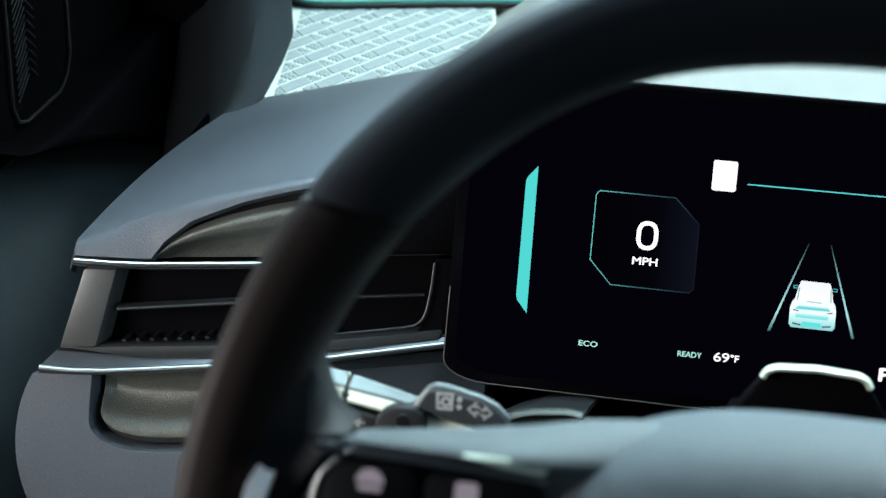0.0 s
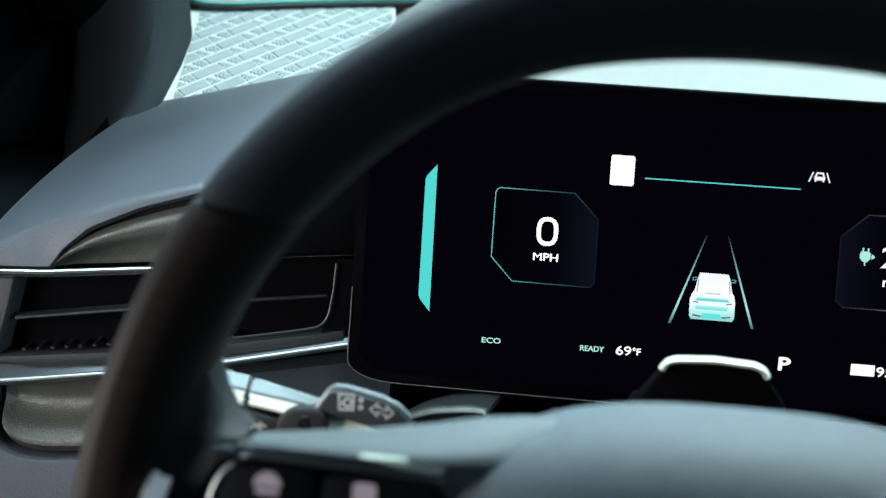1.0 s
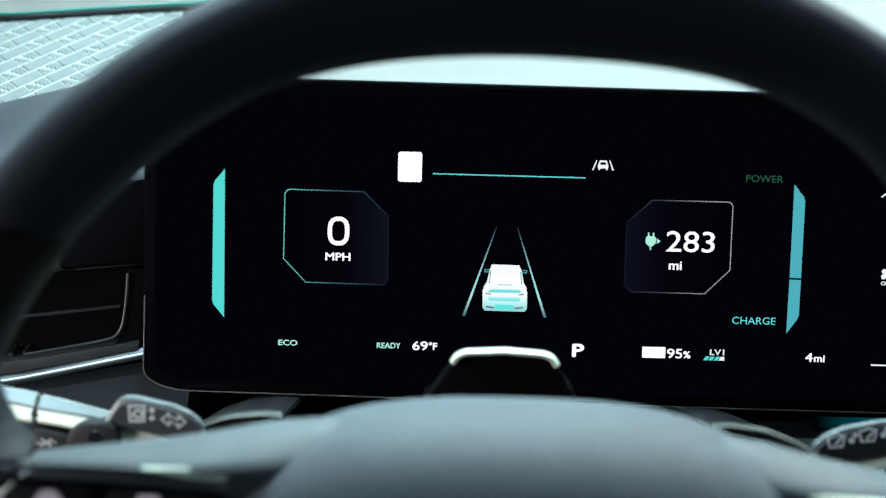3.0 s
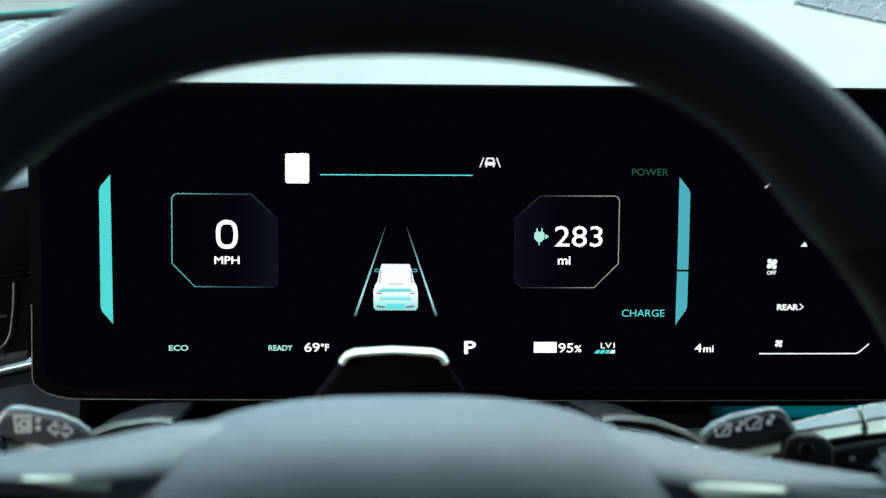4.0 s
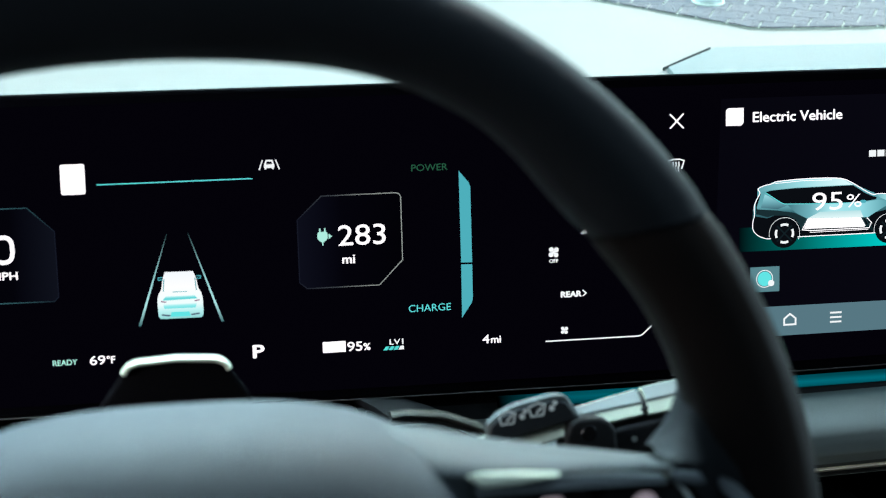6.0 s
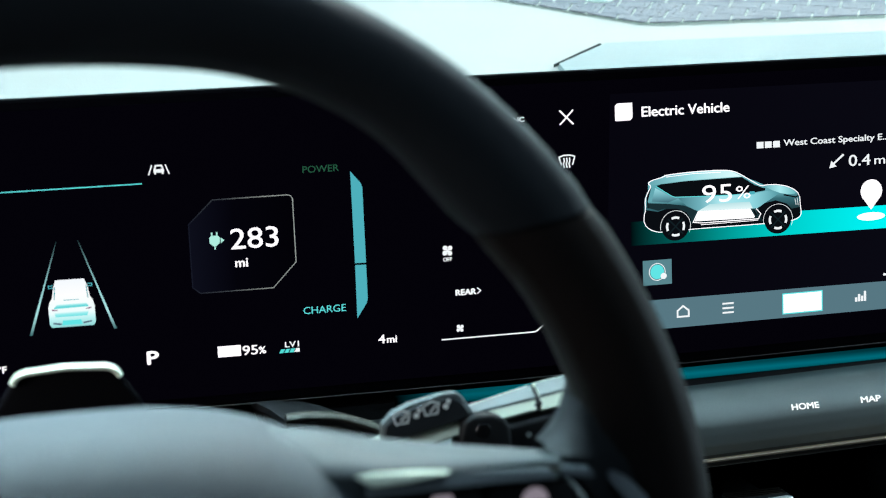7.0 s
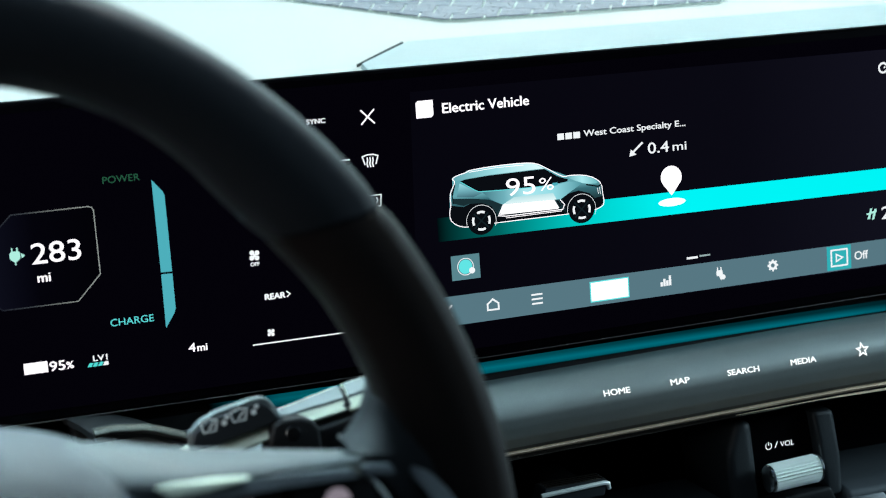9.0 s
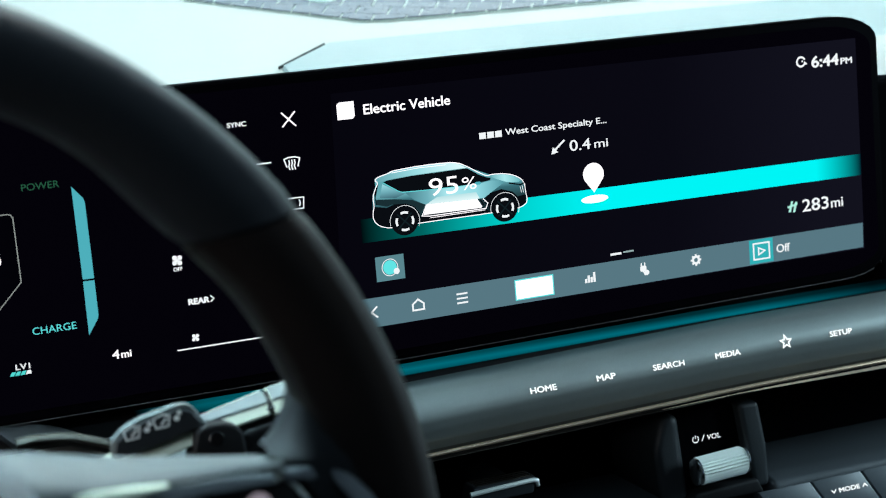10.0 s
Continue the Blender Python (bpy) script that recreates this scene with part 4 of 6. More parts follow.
        flats("side_car_spoke", [stroke([(cx, cz), (cx + 0.0052 * math.cos(radians(a)), cz + 0.0052 * math.sin(radians(a)))], 0.0007)[0] for a in (45, 135, 225, 315)], glow("lit_rim_spoke", (0.006, 0.014, 0.018), 1.0), p, 8)
    charge = glow_ramp("lit_charge_glow", 2, [(0.0292, (0.80, 0.97, 0.98)), (0.0330, (0.48, 0.76, 0.79))])
    flat("battery_glow", [(0.3028, 0.0300), (0.3316, 0.0294), (0.3300, 0.0328), (0.3090, 0.0330)], charge, p, 5)
    flat("battery_panel", [(0.3030, 0.0300), (0.3302, 0.0294), (0.3326, 0.0252), (0.3320, 0.0246), (0.3008, 0.0250)], WHITE, p, 6, "bright battery panel")
    flats("battery_panel_edge", stroke([(0.3028, 0.0298), (0.3000, 0.0246), (0.3041, 0.0240), (0.3345, 0.0240), (0.3357, 0.0266), (0.3334, 0.0290)], 0.00045) + stroke([(0.3040, 0.0231), (0.3340, 0.0233)], 0.0003), WHITE, p, 6)
    flats("battery_arrow", [[(0.3312, 0.0289), (0.3322, 0.0288), (0.3338, 0.0259), (0.3328, 0.0258)], [(0.3330, 0.0286), (0.3337, 0.0284), (0.3348, 0.0264), (0.3341, 0.0263)]], INK, p, 7)
    lettering("charge_level", "95", 0.3046, 0.3202, 0.0338, 0.0426, WHITE, p, 9, 0.0)
    lettering("charge_sign", "%", 0.3223, 0.3300, 0.0347, 0.0411, WHITE, p, 9, 0.0)
    flats("clock_symbol", fx_list(stroke(arc(0.5204, 0.0790, 0.0025, 30, 330, 14), 0.0011)) + [fx([(0.5204, 0.0788), (0.5216, 0.0800), (0.5218, 0.0788)]), fx([(0.5216, 0.0770), (0.5244, 0.0774), (0.5226, 0.0792)])], SOFT_WHITE, p, 2)
    lettering("clock", "6:44", X(0.5271), X(0.5437), 0.0752, 0.0812, SOFT_WHITE, p, 2, 0.028)
    lettering("clock_suffix", "PM", X(0.5452), X(0.5522), 0.0754, 0.0786, SOFT_WHITE, p, 2, 0.03)
    lettering("range_left", "283", X(0.5169), X(0.5332), -0.0021, 0.0046, SOFT_WHITE, p, 2, 0.012)
    lettering("range_left_unit", "mi", X(0.5350), X(0.5424), -0.0020, 0.0030, SOFT_WHITE, p, 2, 0.012)
    flats("range_symbol", fx_list([[(0.5080, -0.0012), (0.5096, -0.0012), (0.5112, 0.0046), (0.5100, 0.0046)], [(0.5108, -0.0016), (0.5122, -0.0016), (0.5138, 0.0040), (0.5124, 0.0040)], [(0.5076, 0.0010), (0.5138, 0.0022), (0.5138, 0.0034), (0.5076, 0.0020)]]), MINT, p, 2)
    flat("globe_tile", fx([(0.2736, -0.0053), (0.2884, -0.0053), (0.2884, 0.0071), (0.2736, 0.0071)]), TILE_TEAL, p, 2)
    flats("globe_symbol", [fx(disc(0.2808, 0.0012, 0.0035, 20, 0.0036))], CYAN, p, 3)
    flats("globe_ring", fx_list(stroke(disc(0.2808, 0.0012, 0.0041, 24, 0.0042), 0.0004, True)), SOFT_WHITE, p, 3)
    flats("globe_dot", [fx(disc(0.2840, -0.0010, 0.0016, 12))], SOFT_WHITE, p, 4)
    flats("page_dots", fx_list(stroke([(0.4012, -0.0094), (0.4068, -0.0094)], 0.0012)), SOFT_WHITE, p, 2)
    flats("page_dots", fx_list(stroke([(0.4084, -0.0090), (0.4140, -0.0090)], 0.0009)), glow("lit_faint", (0.30, 0.42, 0.42), 1.0), p, 2)
    flat("menu_bar", [(X(0.2545), -0.0277), (X(0.5542), -0.0266), (X(0.5545), -0.0130), (X(0.2545), -0.0128)], NAV_GREY, p, 2, "grey strip of menu symbols")
    flats("back_symbol", fx_list(stroke([(0.2722, -0.0174), (0.2693, -0.0200), (0.2722, -0.0226)], 0.0009)), SOFT_WHITE, p, 3)
    flats("home_symbol", fx_list(stroke([(0.2909, -0.0222), (0.2909, -0.0192), (0.2938, -0.0169), (0.2967, -0.0192), (0.2967, -0.0222)], 0.0009, True)), SOFT_WHITE, p, 3)
    flats("list_symbol", fx_list([q for k in (-1, 0, 1) for q in stroke([(0.3146, -0.0198 + 0.0023 * k), (0.3200, -0.0198 + 0.0023 * k)], 0.0009)]), SOFT_WHITE, p, 3)
    flat("chosen_page", fx([(0.3462, -0.0252), (0.3672, -0.0251), (0.3672, -0.0150), (0.3462, -0.0151)]), WHITE, p, 3, "bright white chosen menu field")
    flats("chosen_edge", fx_list(stroke([(0.3462, -0.0252), (0.3672, -0.0251), (0.3672, -0.0150), (0.3462, -0.0151)], 0.0006, True)), CYAN, p, 4)
    flats("bars_symbol", fx_list([[(0.3852 + 0.0016 * k, -0.0222), (0.3865 + 0.0016 * k, -0.0222), (0.3865 + 0.0016 * k, -0.0222 + h), (0.3852 + 0.0016 * k, -0.0222 + h)] for k, h in enumerate((0.0022, 0.0038, 0.0028, 0.0052))]), SOFT_WHITE, p, 3)
    flats("plug_menu_symbol", fx_list([round_rect(0.4172, 0.4208, -0.0208, -0.0178, 0.0008, 3), [(0.4176, -0.0179), (0.4183, -0.0179), (0.4183, -0.0162), (0.4176, -0.0162)], [(0.4196, -0.0179), (0.4203, -0.0179), (0.4203, -0.0162), (0.4196, -0.0162)], [(0.4186, -0.0207), (0.4195, -0.0207), (0.4205, -0.0228), (0.4196, -0.0230)], disc(0.4210, -0.0216, 0.0014, 10)]), SOFT_WHITE, p, 3)
    flats("gear_symbol", [q for k in range(8) for q in [fx([(0.4502 + 0.0030 * math.cos(radians(45 * k + d)) * s, -0.0191 + 0.0030 * math.sin(radians(45 * k + d)) * s) for d, s in ((-13, 0.7), (13, 0.7), (10, 1.05), (-10, 1.05))])]] + fx_list(stroke(arc(0.4502, -0.0191, 0.0018, 0, 345, 18), 0.0013, True)), SOFT_WHITE, p, 3)
    flat("play_tile", fx([(0.4825, -0.0263), (0.4971, -0.0262), (0.4971, -0.0133), (0.4825, -0.0133)]), PLAY_TEAL, p, 3)
    flats("play_symbol", fx_list(stroke([(0.4850, -0.0240), (0.4946, -0.0240), (0.4946, -0.0154), (0.4850, -0.0154)], 0.0009, True) + stroke([(0.4880, -0.0216), (0.4880, -0.0178), (0.4918, -0.0197)], 0.0008, True)), SOFT_WHITE, p, 4)
    lettering("off_word", "Off", X(0.4993), X(0.5075), -0.0221, -0.0177, SOFT_WHITE, p, 3, 0.012)


def fx_list(polys):
    return [[(info_x(a), b) for a, b in q] for q in polys]


cluster()
climate()
infotainment()


# ---- steering wheel ----
WX, WY, WZ = -0.0095, -0.305, -0.030
WHEEL = BASE @ pose(WX, WY, WZ)
wheel = thing("steering_wheel", WHEEL, "dark leather steering wheel with a grey hub and chrome-trimmed spokes", "steering wheel")


# the rim's inner and outer radius round the wheel, in degrees from the passenger side up
INNER = ((-180, 0.1630), (-150, 0.1620), (-90, 0.1590), (-40, 0.1610), (0, 0.1590), (19, 0.1592), (26, 0.1603), (33, 0.1592), (41, 0.1571), (47, 0.1596), (52, 0.1622), (60, 0.1632), (68, 0.1626), (76, 0.1596), (83, 0.1576), (90, 0.1570), (97, 0.1578), (105, 0.1600), (113, 0.1630), (120, 0.1640), (158, 0.1638), (180, 0.1630), (210, 0.1620))
OUTER = ((-180, 0.1945), (-90, 0.1935), (-30, 0.1945), (7, 0.1938), (20, 0.1926), (36, 0.1918), (45, 0.1923), (56, 0.1929), (90, 0.1938), (120, 0.1936), (146, 0.1938), (160, 0.1932), (180, 0.1945), (210, 0.1940))


def radius(table, a):
    """The radius at an angle, eased over a few degrees."""
    return sum(float(np.interp(a + d, [q[0] for q in table], [q[1] for q in table])) for d in (-5, -2.5, 0, 2.5, 5)) / 5


SEAM_ANGLE = 37.2


def rim_part(name, a0, a1, mat, label, shrink=0.0, depth=0.0205):
    """One leather length of the rim, its ends tucked in at the seams."""
    n = max(8, int(abs(a1 - a0) / 2.0))
    angles = np.linspace(a0, a1, n)
    path, halves = [], []
    for a in angles:
        lo, hi = radius(INNER, a), radius(OUTER, a)
        r = (lo + hi) / 2
        path.append((r * math.cos(radians(a)), 0, r * math.sin(radians(a))))
        halves.append((hi - lo) / 2 - shrink)

    def sec(k):
        e = min(k, 1 - k) * n
        s = 1.0 - 0.035 * max(0.0, 1 - e / 0.8)
        return [(u * s, v * s) for u, v in oval(halves[round(k * (n - 1))], depth, 32, 2.1)]
    bm = sweep(path, sec, up=(0, 1, 0))
    # the seams run slantwise across the rim, higher at its inner side
    for v in bm.verts:
        a, r = math.degrees(math.atan2(v.co.z, v.co.x)), math.hypot(v.co.x, v.co.z)
        for seam, turn in ((SEAM_ANGLE, -1), (180 - SEAM_ANGLE, 1)):
            w = max(0.0, 1 - abs(a - seam) / 22.0)
            if w:
                b = radians(a + turn * w * 2.8 * max(-1.0, min(1.0, (r - 0.1765) / 0.016)))
                v.co.x, v.co.z = r * math.cos(b), r * math.sin(b)
    return part(name, bm, mat, wheel, label)


rim_part("rim", SEAM_ANGLE + 0.2, 179.8 - SEAM_ANGLE, WHEEL_TOP, "smooth black leather upper rim")
rim_part("rim", SEAM_ANGLE - 0.2, -28, WHEEL_SIDE, "dark brown-black leather grip")
rim_part("rim", 180.2 - SEAM_ANGLE, 208, WHEEL_SIDE, "dark brown-black leather grip")
rim_part("rim", -29, -151, WHEEL_TOP, "smooth black leather lower rim")
rim_part("rim_core", -178, 178, DULL, "", 0.0022, 0.0190)

# airbag cover: a pillow with a soft upper lip
rows = []
for i in range(15):
    k = i / 14
    r = math.sin(k * math.pi / 2)
    y = -0.062 * math.cos(k * math.pi / 2) ** 0.75 - 0.004
    if i == 14:
        y = 0.010
    rows.append([(0.095 * r * math.copysign(abs(math.cos(a)) ** 0.7, math.cos(a)), y, -0.023 + 0.0803 * r * math.copysign(abs(math.sin(a)) ** 0.7, math.sin(a))) for a in np.linspace(0, 2 * math.pi, 129)])
part("airbag_cover", surface(rows), HUB, wheel, "smooth grey airbag cover")


def spoke(side):
    s = side

    def tip(x):
        return -0.019 * s * x

    rows = []
    for x, zt, zl, yf in ((0.0, 0.0555, 0.0370, -0.002), (0.020, 0.0555, 0.0370, -0.002), (0.036, 0.0552, 0.0370, -0.004), (0.060, 0.0550, 0.0375, -0.010), (0.072, 0.0535, 0.0372, -0.013), (0.088, 0.0497, 0.0368, -0.014), (0.105, 0.0466, 0.0370, -0.013), (0.125, 0.0436, 0.0367, -0.011), (0.1400, 0.0414, 0.0362, -0.010)):
        d, h = tip(x), zt - zl
        yf, zl = yf - 0.012, zl + 0.0034
        h = zt - zl
        rows.append([(s * x, y, z + d) for y, z in ((0.030, zt - 0.0160), (0.016, zt - 0.0095), (0.008, zt - 0.0064), (0.002, zt - 0.0044), (-0.004, zt - 0.0045), (yf * 0.5, zt - 0.0050 - 0.04 * h), (yf + 0.004, zl + 0.30 * h), (yf + 0.0010, zl + 0.14 * h), (yf, zl)) + (((yf + 0.0010, 0.022), (yf + 0.003, 0.002)) if x < 0.08 else ((yf + 0.002, zl - 0.0010), (0.004, zl - 0.003))) + ((0.010, -0.055), (0.030, -0.055))])
    part("spoke", surface(rows), SPOKE, wheel, "grey spoke")
    rows = []
    flare = ((0.1406, 0.0425, 0.0360, -0.0098), (0.1440, 0.0452, 0.0335, -0.010), (0.1475, 0.0490, 0.0300, -0.011), (0.1510, 0.0550, 0.0250, -0.013), (0.1540, 0.0640, 0.0205, -0.0145), (0.1575, 0.0760, 0.0175, -0.0165), (0.1620, 0.0860, 0.0130, -0.0185), (0.168, 0.0920, 0.0050, -0.0195))
    for x, zt, zl, yf in flare:
        near = max(0.0, (0.1575 - x) / 0.0169)
        yf, zl = yf - 0.012 * near, zl + 0.0034 * near
        d, h = tip(x), zt - zl
        rows.append([(s * x, y, z + d) for y, z in ((0.014, zt - 0.007), (0.006, zt - 0.0030), (-0.001, zt - 0.0022), (-0.006, zt - 0.0040 - 0.05 * h), (yf + 0.003, zl + 0.40 * h), (yf, zl + 0.15 * h), (yf, zl), (yf + 0.003, zl - 0.004), (0.006, zl - 0.02), (0.012, -0.055))])
    part("thumb_rest", surface(rows), THUMB, wheel, "dark leather thumb rest")
    before = set(wheel.children)
    band = [(x, z + tip(x)) for x, z in ((0.083, 0.0362), (0.105, 0.0364), (0.125, 0.0361), (0.1395, 0.0352), (0.1400, 0.0332), (0.118, 0.0330), (0.083, 0.0322))]
    part("switch_band", facet([(s * x, z) for x, z in band], -0.0150, 0.0322, 0.85, 0.0, 0.0, 0.006), BAND, wheel, "smoke grey band over the switches")
    strip = [(x, z + tip(x)) for x, z in ((0.0800, 0.0378), (0.0860, 0.0384), (0.1080, 0.0378), (0.0960, 0.0356), (0.0850, 0.0346))]
    part("spoke_trim", facet([(s * x, z) for x, z in strip], -0.0150, 0.036, 0.62, -s * 0.15, s * 0.092), CREAM_METAL, wheel, "satin trim beside the hub")
    pad = [(x, z + tip(x)) for x, z in ((0.1425, 0.0354), (0.1515, 0.0346), (0.1525, 0.0322), (0.1430, 0.0326))]
    # right pad is coloured darker than the left for the weaker light
    part("trim_pad", facet([(s * x, z) for x, z in pad], -0.0125, 0.034, 0.55, 0.0, 0.0), STRIP if s < 0 else BAND, wheel, "satin grey trim pad")
    panel = [(x, z + tip(x)) for x, z in ((0.080, 0.0318), (0.118, 0.0326), (0.1415, 0.0322), (0.1500, 0.0270), (0.1560, 0.0150), (0.160, -0.045), (0.080, -0.050))]
    part("switch_panel", prism([(s * x, z) for x, z in panel], -0.0105, 0.0, 0.002, 2), GLOSS, wheel, "gloss black switch panel")
    curve = [(s * x, -0.0125, z + tip(x)) for x, z in ((0.1440, 0.0318), (0.1470, 0.0290), (0.1500, 0.0245), (0.1515, 0.0150), (0.1520, -0.020))]
    part("switch_edge", sweep([along(curve, k) for k in np.linspace(0, 1, 15)], oval(0.0007, 0.0010, 8), up=(0, 1, 0)), SATIN, wheel, "thin satin edge round the switches")
    for x0, x1, kind in ((0.084, 0.1180, 0), (0.1205, 0.1465, 1)):
        lo, hi = sorted((s * x0, s * x1))
        d = tip((x0 + x1) / 2)
        key = part("switch", prism(round_rect(lo, hi, 0.004 + d, 0.0316 + d, 0.004, 4), -0.0135, -0.009, 0.0015, 2), BLACK, wheel, "black push switch")
        mid, mz = s * (0.1058 if kind == 0 else 0.1340), 0.0268 + d
        if kind:
            shape = [[(mid + a, mz + c) for a, c in [(-0.0042, -0.0006)] + arc(0.0, -0.0006, 0.0042, 180, 0, 12)], round_rect(mid - 0.0036, mid + 0.0036, mz - 0.0030, mz - 0.0012, 0.0008, 2)]
        else:
            shape = [round_rect(mid - 0.0034, mid + 0.0034, mz - 0.0042, mz + 0.0034, 0.0014, 3)]
        flats("symbol", shape, BACKLIT, key, y=-0.0138)
    for ob in set(wheel.children) - before:
        # the switch field stands nearer to the driver than the spoke's root
        for v in [v for o in (ob, *ob.children) for v in o.data.vertices]:
            v.co = (v.co.x * 0.976, v.co.y - 0.012, v.co.z + 0.0034)
    bow = [(x, z + tip(x)) for x, z in ((0.1580, 0.0318), (0.1635, 0.0292), (0.1672, 0.0250), (0.1690, 0.0205), (0.1695, 0.0120), (0.1640, 0.0110), (0.1628, 0.0190), (0.1618, 0.0232), (0.1585, 0.0280))]
    # left bow painted bright for its highlight; right one the same part, dark
    part("bow_trim", facet([(s * (x - 0.0018), z + 0.0028) for x, z in bow], -0.0215, 0.026, 0.80, -s * 0.45, s * 0.163), WARM_CHROME if s < 0 else BAND, wheel, "curved trim at the rim, its highlight painted on the left one")


spoke(1)
spoke(-1)
part("boss", prism(disc(0, -0.035, 0.040, 32), 0.0, 0.10, 0.004), DULL, wheel)

# ---- steering column with the driver camera ----
column = thing("steering_column", BASE @ pose(-0.007, 0, 0), "black steering column shroud behind the wheel", "steering column")
rows = []
for y, w, h in ((-0.225, 0.062, 0.050), (-0.21, 0.070, 0.056), (-0.17, 0.078, 0.058), (-0.10, 0.088, 0.056), (-0.02, 0.105, 0.052), (0.06, 0.115, 0.05)):
    rows.append([(w * math.copysign(abs(math.cos(a)) ** 0.7, math.cos(a)), y, -0.100 + h * math.copysign(abs(math.sin(a)) ** 0.7, math.sin(a))) for a in np.linspace(0, 2 * math.pi, 41)])
part("shroud", surface(rows), DULL, column, "matt black shroud")

monitor = thing("driver_camera", BASE @ pose(-0.0065, -0.14, -0.0004), "black driver camera hood with a satin top edge on the column", "camera")
part("hood", prism([(-0.036, -0.040), (0.036, -0.040), (0.028, -0.008), (0.0200, 0.0030), (0.0165, 0.0070), (-0.0165, 0.0070), (-0.0200, 0.0030), (-0.028, -0.008)], 0.0, 0.012, 0.002, 3), DULL, monitor)
part("foot", prism([(-0.036, -0.040), (0.036, -0.040), (0.030, -0.016), (-0.030, -0.016)], 0.008, 0.050, 0.004, 3), DULL, monitor)
arch = [(-0.0200, 0.0, 0.0036), (-0.0185, 0.0, 0.0062), (-0.0152, 0.0, 0.0077), (0.0, 0.0, 0.0086), (0.0152, 0.0, 0.0077), (0.0185, 0.0, 0.0062), (0.0200, 0.0, 0.0036)]
part("top_edge", sweep([along(arch, k) for k in np.linspace(0, 1, 25)], oval(0.0014, 0.0034, 10), up=(0, 1, 0)), CREAM_METAL, monitor, "satin silver upper edge")


# ---- column stalks ----
def stalk(name, side, label, m):
    s = side
    t = thing(name, m, label, "stalk", "column stalks")

    def ring(x, zt, zc, zb):
        return [(s * x, y, z) for y, z in ((0.0080, zb + 0.001), (0.0080, zt - 0.0022), (0.0060, zt - 0.0004), (0.0025, zt), (-0.0040, zc + 0.0014), (-0.0046, zc + 0.0006), (-0.0046 - 0.55 * (zc - zb), zb + 0.0016), (-0.0040 - 0.4 * (zc - zb), zb + 0.0004), (0.0, zb))]

    lines = ((0.060, -0.0360, -0.0365, -0.0420), (0.100, -0.0250, -0.0262, -0.0310), (0.1227, -0.0190, -0.0214, -0.0268), (0.1429, -0.0144, -0.0172, -0.0224), (0.1527, -0.0121, -0.0152, -0.0196), (0.1620, -0.0099, -0.0138, -0.0178), (0.1732, -0.0073, -0.0122, -0.0160))
    part("stem", loft([ring(*q) for q in lines]), CREAM_METAL, t, "satin silver stem with a bright lower facet")
    part("cap_gap", loft([ring(0.1725, -0.0085, -0.0125, -0.0150), ring(0.1756, -0.0080, -0.0118, -0.0143)]), BLACK, t)
    part("end_cap", loft([ring(0.1752, -0.0067, -0.0117, -0.0161), ring(0.1930, -0.0038, -0.0084, -0.0138), ring(0.1950, -0.0046, -0.0084, -0.0130)]), CREAM_METAL, t, "satin silver turning cap")
    # thin darker plates: the duller reflection of the upper faces put into colour
    for name_, spans in (("stem_top", lines[2:]), ("cap_top", ((0.1752, -0.0067, -0.0117, -0.0161), (0.1930, -0.0038, -0.0084, -0.0138)))):
        strips = [[(s * x, y, z) for y, z in ((0.0030, zt - 0.0010), (0.0028, zt + 0.0004), (-0.0040, zc + 0.0020), (-0.0044, zc + 0.0011), (-0.0030, zc + 0.0006))] for x, zt, zc, zb in spans]
        part(name_, surface(strips), SMOKE, t, "smoke grey overlay that darkens the upper face for its duller reflection")
    plate = [(s * x, z) for x, z in ((0.1485, -0.0135), (0.1455, -0.0085), (0.1430, -0.0048), (0.1402, -0.0035), (0.1360, -0.0036), (0.1225, -0.0064), (0.1160, -0.0092), (0.1112, -0.0133), (0.1110, -0.0200), (0.1210, -0.0200), (0.1437, -0.0150))]
    pod = part("symbol_pod", prism([(x, z - 0.0008) for x, z in plate], -0.0085, -0.0035, 0.0016, 3), SMOKE, t, "silver-edged symbol pod")
    face = [(s * x, z) for x, z in ((0.1462, -0.0130), (0.1446, -0.0096), (0.1424, -0.0068), (0.1398, -0.0058), (0.1360, -0.0057), (0.1236, -0.0080), (0.1168, -0.0106), (0.1126, -0.0142), (0.1120, -0.0200), (0.1210, -0.0190), (0.1440, -0.0140))]
    part("pod_face", prism([(x, z - 0.0008) for x, z in face], -0.0092, -0.006, 0.0006, 1), POD_FACE, pod, "dark symbol face")
    y = -0.0095
    if s < 0:
        x, z = -0.1352, -0.0104
        flats("lamp_symbol", stroke([(x - 0.0034, z + 0.0028), (x + 0.0022, z + 0.0030), (x + 0.0022, z - 0.0026), (x - 0.0030, z - 0.0028)], 0.0010, True) + stroke(arc(x, z, 0.0015, 0, 360, 10), 0.0011) + stroke([(x - 0.0034, z - 0.0006), (x - 0.0014, z - 0.0006)], 0.0008) + [disc(x + 0.0050, z + 0.0014, 0.0011, 8), disc(x + 0.0050, z - 0.0014, 0.0011, 8)], PRINT_DARKENED, pod, y=y)
